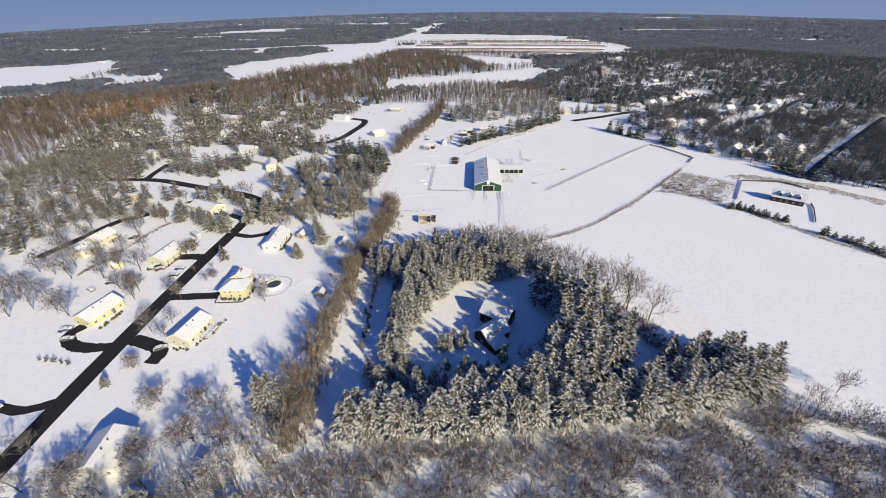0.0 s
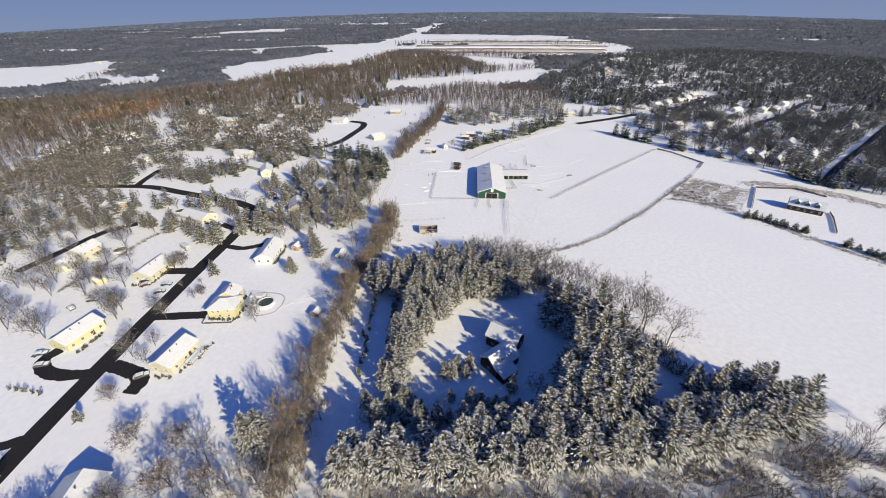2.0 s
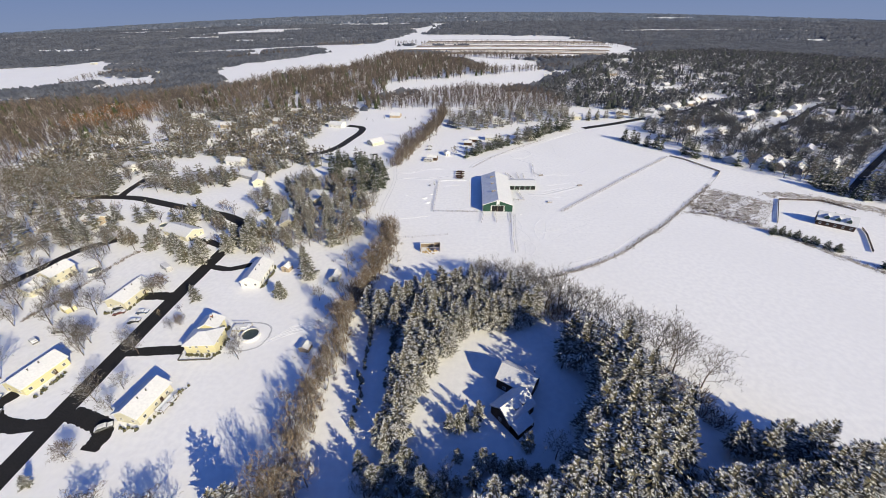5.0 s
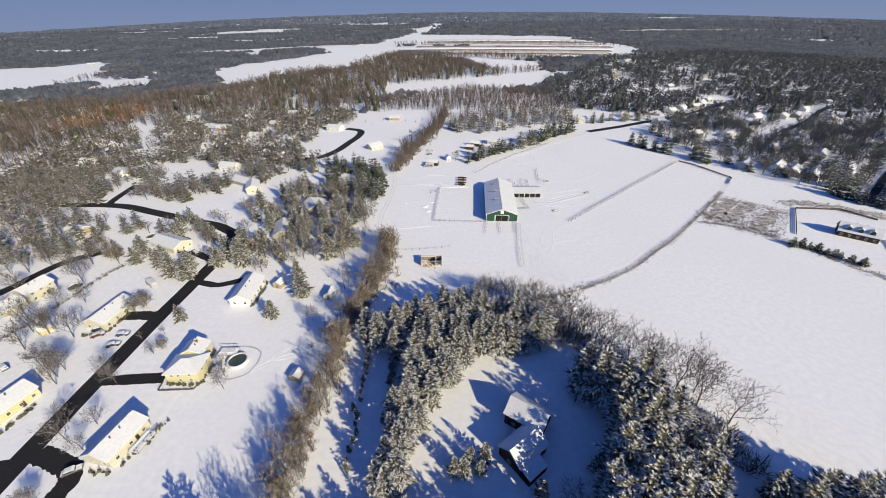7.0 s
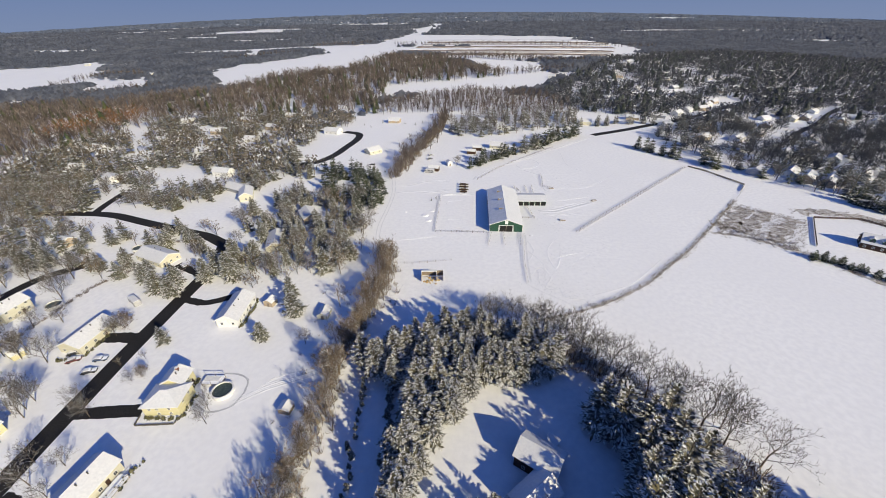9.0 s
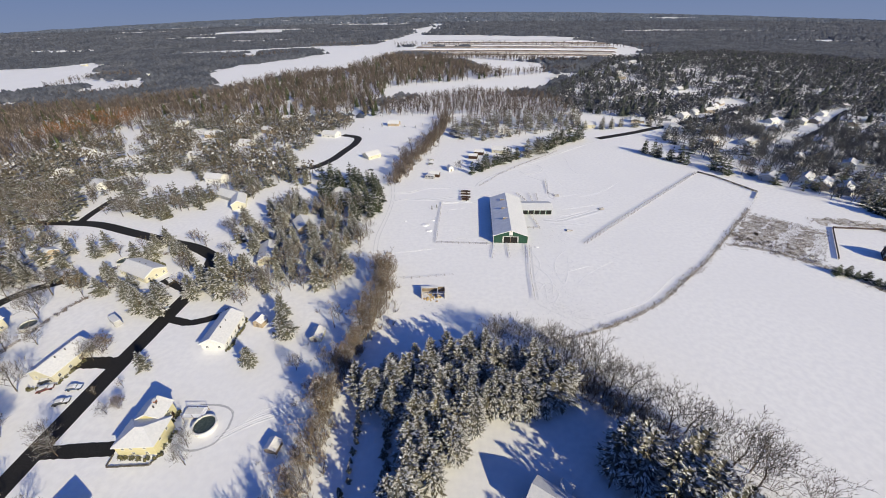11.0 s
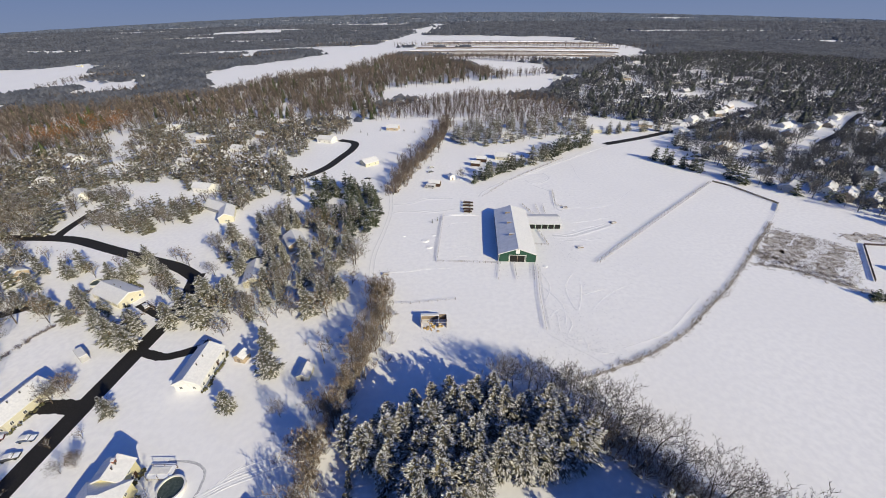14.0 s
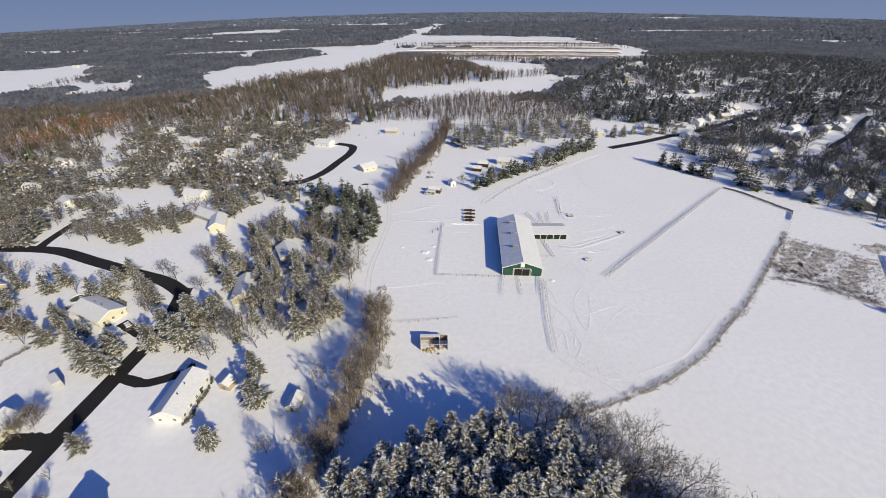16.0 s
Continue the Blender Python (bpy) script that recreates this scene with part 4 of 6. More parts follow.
stuff("ring_brush", strewn(SHRUB, np.concatenate([scatter(rng, [(8, 166), (44, 152), (62, 136), (78, 112), (82, 96), (74, 98), (66, 118), (54, 132), (36, 148), (14, 157)], 1.9)]), rng, 1.6, 4.0, 1.3), [HEDGE_TWIGS], "tangled brown brush under the tall bare trees", "undergrowth")
stuff("lane_hedge", strewn(SHRUB, along(rng, [(-40, 329), (-22, 400), (-2, 487), (2, 530)], 0.7, 2.6), rng, 2.5, 5.5, 1.0), [HEDGE_TWIGS], "brown leafless hedge beside the far pasture", "hedge")
stuff("low_bushes", strewn(SHRUB, scatter(rng, [(-52, 100), (-46, 150), (-40, 190), (-46, 205), (-62, 190), (-58, 140)], 8), rng, 0.8, 2.2, 1.2), [BRUSH], "low leafless bushes on the snowy lawn", "bush")

# clipped and wild shrubs along house walls and plot lines
walls = np.concatenate([along(rng, q, 0.6, 0.35) for q in ([(-91, 102), (-88.2, 110), (-87, 116)], [(-99, 101.2), (-92.6, 100.2)], [(-83.6, 129.5), (-83.4, 137)], [(-86, 139), (-86, 144)], [(-94.5, 129.2), (-84.8, 129.0)], [(-83, 168), (-82.5, 180), (-83, 186)], [(-133, 154), (-132, 166)], [(-142, 153), (-136, 152)],
        [(-133.5, 112), (-131.5, 122)], [(-137, 212), (-150, 218), (-158, 223)], [(-155, 232), (-140, 226)])])
stuff("wall_shrubs", strewn(LOW_FIR, walls, rng, 0.6, 1.5, 2.0), [BARK, NEEDLES, BOUGH_SNOW], "low evergreen shrubs along house walls", "shrubs")
plot_lines = np.concatenate([along(rng, q, 0.6, 0.5) for q in ([(-172, 148), (-168, 158), (-166, 166), (-164, 185), (-161, 198), (-150, 212)], [(-130, 200), (-128, 212)], [(-165, 222), (-150, 234), (-136, 240)])])
stuff("plot_hedge", strewn(SHRUB, plot_lines, rng, 0.8, 1.8, 1.2), [BRUSH], "brown leafless hedge along the plot line", "hedge")
# trees of the neighbourhood ahead
LAWNS = [[(-160, 30), (-45, 30), (-45, 200), (-92, 200), (-124, 236), (-140, 225), (-135, 190), (-165, 190), (-200, 120)], [(-150, 252), (-122, 240), (-100, 262), (-118, 300), (-150, 285)],
         [(-122, 350), (-60, 350), (-5, 540), (-130, 470)], [(-212, 274), (-150, 250), (-147, 264), (-206, 287)], [(-100, 300), (-50, 260), (-40, 345), (-100, 350)]]
HOMES = [(-364, 395), (-333, 540), (-166, 545), (-102, 520), (-92, 400), (-100, 250), (-123, 240), (-210, 280), (-240, 268), (-335, 265)]
nb = clear_of_homes(scatter(rng, HOMES, 4.9, LAWNS + [[(-228, 271), (-214, 272), (-217, 316), (-233, 316)]]), 8, 15)
gaps = np.array([noise.noise(Vector((x / 30, y / 30, 5.5))) for x, y in nb])
nb = nb[gaps < 0.34]
for x, y, a, b in ((-216, 412, 12, 13), (-167, 404, 20, 14), (-121, 400, 16, 12), (-258, 392, 16, 12), (-308, 404, 22, 13), (-334, 492, 24, 14), (-166, 326, 16, 16), (-154, 276, 22, 16), (-225, 312, 12, 10), (-180, 452, 14, 16), (-233, 440, 16, 16), (-290, 505, 16, 16)):
    nb = nb[~((np.abs(nb[:, 0] - x) < a * 0.7) & (np.abs(nb[:, 1] - y) < b * 0.7))]
west = scatter(rng, [(-335, 265), (-236, 266), (-206, 248), (-202, 228), (-220, 196), (-216, 150), (-335, 150)], 6.6)
kind = rng.random(len(nb) + len(west)) + 0.25 * np.array([noise.noise(Vector((x / 35, y / 35, 9.5))) for x, y in np.concatenate([nb, west])])
both = np.concatenate([nb, west])
outer = scatter(rng, [(-640, 180), (-520, 430), (-372, 395), (-335, 265), (-335, 150), (-640, 90)], 7.5)
stuff("west_woods", strewn(SLIVER, outer, rng, 9, 15), [WOODS], "leafless brown woods beyond the houses", "forest")
airy = both[:, 1] > 330
stuff("neighbourhood_crowns", strewn(ROUND, both[(kind < 0.41) & airy], rng, 8, 14, 1.1), [TWIGS], "leafless brown trees round the far houses", "trees")
stuff("neighbourhood_trees", strewn(MID, both[(kind < 0.41) & ~airy], rng, 8, 13, 1.2), [BARK, TWIGS], "leafless snow-frosted trees among the houses", "trees")
stuff("tan_leaf_trees", strewn(LEAFY, both[(kind > 0.41) & (kind < 0.55)], rng, 6, 10), [BARK, TWIGS, BEECH_LEAF], "small trees still holding dry tan leaves", "trees")
stuff("neighbourhood_firs", strewn(FIR, both[kind > 0.55], rng, 7, 14, 1.3), [BARK, NEEDLES, BOUGH_SNOW], "snow-dusted firs among the houses", "trees")
# brown forest ahead
FOREST = [(-520, 430), (-700, 640), (-560, 640), (-440, 668), (-382, 717), (-345, 735), (-310, 832), (-254, 875), (-192, 913), (-160, 1028), (-112, 1130), (-26, 1064), (15, 1040), (118, 815), (-92, 735), (-82, 545), (-166, 538), (-333, 530), (-370, 390)]
fo = scatter(rng, FOREST, 7.0)
fo = fo[np.array([noise.noise(Vector((x / 15, y / 26, 6.3))) for x, y in fo]) < 0.24]
dice = rng.random(len(fo))
oak = inside([(-400, 446), (-440, 500), (-460, 600), (-380, 575), (-335, 530), (-372, 440)], fo[:, 0], fo[:, 1]) & (np.array([noise.noise(Vector((x / 25, y / 25, 2.5))) for x, y in fo]) > 0.05)
stuff("forest", strewn(SLIVER, fo[(dice < 0.86) & ~oak], rng, 12, 20), [WOODS], "leafless brown winter forest with snow between the trunks", "forest")
stuff("forest_firs", strewn(LOW_FIR, fo[dice > 0.88], rng, 11, 16), [BARK, NEEDLES_GREEN, BOUGH_SNOW], "scattered firs in the brown forest", "forest")
stuff("oak_trees", strewn(LEAFY, fo[oak & (dice < 0.7)], rng, 13, 18, 1.1), [BARK, TWIGS, OAK], "oaks holding their orange-brown dead leaves", "trees")
strip_w = np.concatenate([scatter(rng, [(-84, 540), (-82, 610), (-30, 640), (47, 680), (140, 650), (164, 560), (130, 520), (60, 528), (0, 545)], 6.5), along(rng, [(-40, 329), (-22, 400), (-2, 487), (2, 530)], 1.4, 4.0)])
stuff("wood_strip", strewn(SLIVER, strip_w, rng, 8, 14), [WOODS], "belt of leafless brown trees behind the pasture", "forest")
yard = clear_of_homes(scatter(rng, [(5, 440), (40, 430), (140, 470), (160, 530), (60, 525), (0, 500)], 9.0), 8, 9)
stuff("orchard_firs", strewn(WHITE_FIR, yard[::2], rng, 10, 16, 1.3), [BARK, NEEDLES, BOUGH_SNOW], "snowy firs behind the far farmhouses", "trees")
stuff("garden_trees", strewn(MID, yard[1::2], rng, 9, 14), [BARK, TWIGS], "leafless garden trees behind the far farmhouses", "trees")
for i in range(9):
    small_fir(-88 + i * 9 + rng.normal(0, 2), 492 + rng.normal(0, 8), rng.uniform(2.5, 4), 1.2)
# right-hand neighbourhood
STREETS = [[(145, 428), (250, 482), (410, 596), (405, 612), (240, 496), (145, 446)], [(258, 253), (432, 388), (523, 458), (518, 467), (424, 394), (256, 265)], [(283, 384), (460, 520), (512, 562), (504, 577), (454, 541), (280, 400)]]
ea = clear_of_homes(scatter(rng, EAST, 5.9, STREETS), 7, 8)
ea = ea[(ea[:, 1] < 640) | (rng.random(len(ea)) < 0.72)]
gaps = np.array([noise.noise(Vector((x / 26, y / 55, 8.2))) for x, y in ea])
belt = np.array([noise.noise(Vector((x / 70, y / 50, 4.4))) for x, y in ea])
open_plot = gaps > np.where(ea[:, 0] * 0.616 - ea[:, 1] * 0.788 > -36, 0.6, np.where((ea[:, 0] > 335) & (ea[:, 1] < 470), 0.45, np.where(ea[:, 1] < 520, 0.22, 0.36)))
for x, y in ((331, 653), (363, 673), (392, 607), (362, 589), (400, 976), (350, 484), (443, 478), (300, 760), (520, 800), (470, 870), (620, 900), (560, 680), (440, 740)):
    open_plot |= (np.abs(ea[:, 0] - x) < 10 + 0.018 * y) & (np.abs(ea[:, 1] - y) < 8 + 0.02 * y)
ea, belt = ea[~open_plot], belt[~open_plot]
kind = rng.random(len(ea))
near = ea[:, 1] < 480
firs, leafless = kind < 0.34 + 0.5 * belt, kind > 0.36 + 0.5 * belt
stuff("east_garden_firs", strewn(FIR, ea[near & firs], rng, 8, 15, 1.3), [BARK, FIR_DARK, BOUGH_SNOW], "dark firs in the gardens across the field", "trees")
# These garden trees take the dimmed wood colour on trunk and twigs.
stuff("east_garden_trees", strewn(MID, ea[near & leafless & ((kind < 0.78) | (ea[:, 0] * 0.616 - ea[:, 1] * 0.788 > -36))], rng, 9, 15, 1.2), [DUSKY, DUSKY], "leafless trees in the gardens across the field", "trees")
stuff("east_firs", strewn(LOW_FIR, ea[~near & firs & (kind < 0.13)], rng, 8, 14, 1.6), [BARK, FIR_DARK, BOUGH_SNOW], "dark snow-dusted firs between far houses", "trees")
stuff("east_trees", strewn(ROUND, ea[~near & (leafless | (kind > 0.13))], rng, 7, 12, 1.5), [DUSKY], "leafless trees between far houses, dim haze in their colour", "trees")
# distance: woods broken by open fields
FIELDS = [[(-860, 800), (-1210, 1158), (-990, 1330), (-780, 1040), (-744, 845)], [(-653, 755), (-510, 795), (-610, 960), (-700, 900)], [(-483, 905), (-527, 992), (-487, 1054), (-395, 1158), (-330, 1250), (-397, 1395), (-262, 1457), (-159, 2123), (-64, 2900), (30, 2850), (-150, 1450), (-105, 1150), (-192, 925), (-310, 840), (-345, 745), (-412, 780)], [(-618, 1356), (-536, 1205), (-480, 1230), (-540, 1380)], [(-94, 650), (-99, 733), (114, 844), (265, 885), (151, 690)], [(16, 1081), (243, 1020), (211, 872), (111, 825)], [(-170, 1421), (650, 1310), (420, 1120), (100, 1130), (-150, 1250)], [(-150, 1421), (620, 1330), (500, 1900), (-100, 2100)], FOREST, EAST, [(-84, 540), (-82, 640), (47, 690), (145, 657), (164, 532)], HOMES]
FIELDS += [[(-100, 180), (250, 180), (160, 545), (-120, 545)], [(-330, 100), (-330, 265), (-200, 260), (-200, 100)], [(130, 420), (350, 300), (540, 460), (300, 620), (150, 560)], [(-640, 0), (-640, 180), (-520, 435), (-330, 445), (-330, 0)], [(250, 0), (250, 300), (560, 480), (620, 420), (620, 0)]]
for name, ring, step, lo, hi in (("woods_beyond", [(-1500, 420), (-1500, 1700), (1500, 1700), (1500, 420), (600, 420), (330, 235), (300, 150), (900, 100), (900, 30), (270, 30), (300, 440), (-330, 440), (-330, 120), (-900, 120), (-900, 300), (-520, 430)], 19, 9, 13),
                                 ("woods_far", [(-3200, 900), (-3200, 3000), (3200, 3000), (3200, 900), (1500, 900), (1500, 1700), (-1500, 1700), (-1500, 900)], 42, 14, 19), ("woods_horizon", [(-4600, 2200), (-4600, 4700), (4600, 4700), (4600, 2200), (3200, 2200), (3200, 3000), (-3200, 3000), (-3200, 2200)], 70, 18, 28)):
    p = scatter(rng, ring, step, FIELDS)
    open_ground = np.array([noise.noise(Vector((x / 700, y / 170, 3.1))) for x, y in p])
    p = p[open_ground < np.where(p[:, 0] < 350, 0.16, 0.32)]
    stuff(name, strewn(CLUMP, p, rng, lo, hi, 2.0), [HAZY_HORIZON_WOODS if name == "woods_horizon" else HAZY_FARWOODS], "dark leafless woodland reaching to the horizon, blue haze in its colour", "forest")
# hedges across the far fields
far_hedges = np.concatenate([along(rng, q, 5, 3) for q in ([(-564, 1160), (-399, 1278)], [(-420, 1479), (-242, 1574)], [(30, 1085), (117, 1093), (240, 1030)], [(-744, 845), (-750, 984), (-640, 960)], [(-640, 750), (-500, 790)], [(100, 840), (200, 868), (262, 900)], [(-150, 1440), (200, 1425), (640, 1340)])])
far_hedges = np.concatenate([far_hedges, along(rng, [(-35, 1030), (2, 1079), (81, 1087), (153, 1045), (243, 1022), (314, 1010)], 1.6, 9.0), along(rng, [(16, 848), (61, 835), (114, 832), (163, 849), (189, 858)], 4.5, 3.0)])
stuff("far_hedges", strewn(SLIVER, far_hedges, rng, 9, 16), [WOODS], "thin leafless hedges between far snowy fields", "hedge")


# ---- buildings ----
def window_part(parent, x, y, z, face, w=0.85, h=1.05):
    """A framed pane on a wall that looks along face: 'x', '-x', 'y' or '-y'."""
    s = -1 if face[0] == "-" else 1
    bm, pane = bmesh.new(), bmesh.new()
    t = 0.09
    for a0, a1, b0, b1 in ((-w / 2 - t, w / 2 + t, -t, 0), (-w / 2 - t, w / 2 + t, h, h + t), (-w / 2 - t, -w / 2, 0, h), (w / 2, w / 2 + t, 0, h), (-0.025, 0.025, 0, h)):
        if face[-1] == "x":
            box(bm, *sorted((x, x + s * 0.08)), y + a0, y + a1, z + b0, z + b1)
        else:
            box(bm, x + a0, x + a1, *sorted((y, y + s * 0.08)), z + b0, z + b1)
    if face[-1] == "x":
        box(pane, *sorted((x, x + s * 0.03)), y - w / 2, y + w / 2, z, z + h)
    else:
        box(pane, x - w / 2, x + w / 2, *sorted((y, y + s * 0.03)), z, z + h)
    ob = part("window", pane, GLASS, parent, "dark window pane")
    part("frame", bm, WHITE, ob, "white window frame")
    return ob


def gable_walls(w, l, eave, peak):
    bm = bmesh.new()
    ring = [(-w / 2, 0), (w / 2, 0), (w / 2, eave), (0, peak), (-w / 2, eave)]
    a = [bm.verts.new((x, -l / 2, z)) for x, z in ring]
    b = [bm.verts.new((x, l / 2, z)) for x, z in ring]
    bm.faces.new(a)
    bm.faces.new(b[::-1])
    for i in range(5):
        bm.faces.new((a[i], b[i], b[(i + 1) % 5], a[(i + 1) % 5]))
    bmesh.ops.recalc_face_normals(bm, faces=bm.faces[:])
    return bm


def roof_slope(w, l, eave, peak, side, over=0.45, thick=0.28, lift=0.02):
    """One slope of a gable roof under its blanket of snow."""
    bm = bmesh.new()
    k = (peak - eave) / (w / 2)
    x0, z0 = 0.0, peak + lift
    x1, z1 = side * (w / 2 + over), eave - k * over + lift
    n = 6
    rows = []
    for j in range(n + 1):
        y = -l / 2 - over + (l + 2 * over) * j / n
        sag = 0.05 * math.sin(j * 2.1 + w)
        rows.append([bm.verts.new((x, y, z + dz)) for x, z, dz in ((x0, z0, 0), (x0, z0, thick), (x1 * 0.5, (z0 + z1) / 2, thick + sag), (x1, z1, thick * 0.8), (x1, z1, 0))])
    for a, b in zip(rows, rows[1:]):
        for i in range(5):
            bm.faces.new((a[i], a[(i + 1) % 5], b[(i + 1) % 5], b[i]))
    bm.faces.new(rows[0])
    bm.faces.new(rows[-1][::-1])
    bmesh.ops.recalc_face_normals(bm, faces=bm.faces[:])
    return bm


def house(x, y, rz, w, l, eave, rise, wall, label, sides="xy", storeys=1, chimney=False, door=True, name="house", group="houses of the neighbourhood", roof=None, every=3.2, z=None):
    """A gabled house, ridge along its own y."""
    h = thing(name, x, y, z, rz, label, "house", group)
    peak = eave + rise
    part("wall", gable_walls(w, l, eave, peak), wall, h)
    for s, word in ((-1, "roof"), (1, "roof")):
        part(word, roof_slope(w, l, eave, peak, s), roof or ROOF_SNOW, h, "roof slope under white snow")
    for s in (-1, 1):
        for e in (-1, 1):
            trim = bmesh.new()
            yy = e * (l / 2 + 0.40)
            a = [(0, peak), (s * (w / 2 + 0.42), eave - rise / (w / 2) * 0.42)]
            vs = [trim.verts.new((px, yy + dy, pz + dz)) for dy in (0, e * 0.07) for (px, pz), dz in ((a[0], 0.02), (a[1], 0.02), (a[1], -0.2), (a[0], -0.2))]
            for q in ((0, 1, 2, 3), (7, 6, 5, 4), (0, 4, 5, 1), (1, 5, 6, 2), (2, 6, 7, 3), (3, 7, 4, 0)):
                trim.faces.new([vs[i] for i in q])
            bmesh.ops.recalc_face_normals(trim, faces=trim.faces[:])
            part("trim", trim, WHITE, h, "white gable trim")
    for st in range(storeys):
        zz = 0.9 + 2.7 * st
        if "x" in sides:
            n = max(1, int(l / every))
            for s, face in ((w / 2, "x"), (-w / 2, "-x")):
                for i in range(n):
                    window_part(h, s, -l / 2 + l * (i + 0.5) / n, zz, face)
        if "y" in sides:
            n = max(1, int(w / every))
            for s, face in ((l / 2, "y"), (-l / 2, "-y")):
                for i in range(n):
                    window_part(h, -w / 2 + w * (i + 0.5) / n, s, zz, face)
    if name == "house" and every < 4:
        for yy in (-l * 0.14, l * 0.1):
            part("vent_pipe", boxes((0.9, 1.15, yy, yy + 0.25, peak - 0.5, peak + 0.45)), STONE, h, "dark roof vent")
    if door:
        part("door", boxes((w / 2, w / 2 + 0.06, -0.5 + l * 0.16, 0.5 + l * 0.16, 0, 2.05)), DARK_WOOD, h, "dark front door")
    if chimney:
        c = part("chimney", boxes((0.2, 0.95, l * 0.12, l * 0.12 + 0.75, eave, peak + 0.9)), BRICK, h, "brick chimney")
        part("cap", boxes((0.12, 1.03, l * 0.12 - 0.08, l * 0.12 + 0.83, peak + 0.9, peak + 1.08)), ROOF_SNOW, c, "snow-capped chimney top")
    return h


def hip_slopes(wx, wy, eave, rise, over=0.45, thick=0.26):
    """The four slopes of a hipped roof, ridge along x, each with its thickness of snow."""
    x1, y1, rx, top = wx / 2 + over, wy / 2 + over, (wx - wy) / 2, eave + rise
    low = eave - rise / (wy / 2) * over
    ends = [(-x1, -y1, low), (x1, -y1, low), (x1, y1, low), (-x1, y1, low)]
    ridge = [(-rx, 0, top), (rx, 0, top)]
    out = []
    for ring in ([ends[0], ends[1], ridge[1], ridge[0]], [ends[1], ends[2], ridge[1]], [ends[2], ends[3], ridge[0], ridge[1]], [ends[3], ends[0], ridge[0]]):
        bm = bmesh.new()
        a = [bm.verts.new((x, y, z + 0.02)) for x, y, z in ring]
        b = [bm.verts.new((x, y, z + thick)) for x, y, z in ring]
        bm.faces.new(a[::-1])
        bm.faces.new(b)
        for i in range(len(ring)):
            k = (i + 1) % len(ring)
            bm.faces.new((a[i], a[k], b[k], b[i]))
        bmesh.ops.recalc_face_normals(bm, faces=bm.faces[:])
        out.append(bm)
    return out


house(-95.6, 108.8, -11, 8.2, 12.6, 3.4, 2.2, CREAM, "cream ranch house with a snow-covered gable roof")
yellow = thing("house", -89.4, 134.0, None, 2, "two-storey yellow house with snowy hipped roof beside a round pool", "house", "houses of the neighbourhood")
part("wall", boxes((-5.3, 5.3, -4.2, 4.2, 0, 4.5)), YELLOW, yellow)
for bm in hip_slopes(10.6, 8.4, 4.5, 2.1):
    part("roof", bm, ROOF_SNOW, yellow, "hipped roof slope under white snow")
for x, z in ((-3.2, 3.0), (-1.0, 3.0), (2.6, 3.0), (-1.0, 0.9), (2.6, 0.9)):
    window_part(yellow, x, -4.2, z, "-y", 0.7, 0.9)
for y in (-1.6, 1.6):
    window_part(yellow, 5.3, y, 3.0, "x", 0.7, 0.9)
part("skirt", boxes((-5.4, 5.4, -4.3, -4.205, 0, 0.5)), WHITE, yellow, "white footing board")
house(-90.4, 140.9, 2, 7.2, 5.6, 4.7, 2.1, YELLOW, "rear block of the yellow house, snowy roof and chimney", storeys=2, chimney=True)
house(-88.2, 177.3, 0, 8.6, 16.2, 3.2, 2.3, WHITE, "white ranch house with a snow-covered roof")
house(-137.6, 163.6, -8, 9.0, 15, 3.3, 2.2, CREAM, "cream ranch house with snow on its roof and parked cars")
house(-139.2, 120.6, -14, 8.6, 13.6, 3.3, 2.2, YELLOW, "long yellow ranch house under a snowy roof")
house(-92, 61, 5, 10.5, 11, 3.4, 2.4, WHITE, "white house with a snowy roof near the road")
house(-181.0, 178.5, -11, 8, 10.5, 4.8, 2.2, CREAM, "two-storey pale yellow house with a lower wing", storeys=2)
house(-183.6, 168.6, -11, 7.2, 8, 3.0, 2.0, CREAM, "pale single-storey wing with a snowy roof", chimney=False)
house(-146.5, 219.5, 65, 10, 19, 3.0, 2.2, CREAM, "cream house half hidden by snowy firs")
house(-208, 236, 70, 7.5, 12, 3.0, 2.0, TAN_WALL, "tan house behind bare trees with snow on its roof")
house(-146, 72, -14, 8.5, 14, 3.2, 2.2, CREAM, "cream house at the road with a snowy roof")
cape = house(215, 219, 51, 9, 16, 3.2, 3.4, DARK_WOOD, "dark-walled cape house with three dormers and a snowy roof", chimney=False)
for i in (-1, 0, 1):
    d = part("dormer", gable_walls(2.0, 2.4, 1.3, 2.2), GREEN_SHEET, cape, "dark green dormer")
    d.matrix_basis = pose(-2.9, i * 4.6, 4.0, 0, 0, 90)
    for s in (-1, 1):
        part("dormer_roof", roof_slope(2.0, 2.4, 1.3, 2.2, s, 0.25, 0.2), ROOF_SNOW, d, "snowy dormer roof")
    part("dormer_window", boxes((-0.5, 0.5, 1.2, 1.24, 0.1, 1.1)), GLASS, d, "dark dormer window")
# houses further off
for x, y, a in FAR_HOMES:
    house(x, y, a, 8 + (x * 7 % 3), 12 + (y * 3 % 5), 2.8 + (x % 2) * 0.8, 2.2, (WHITE, CREAM, GREY_WALL, WHITE, TAN_WALL)[int(x + y) % 5], "far house with a snow-covered roof", every=5, chimney=False, door=False, group="far houses")


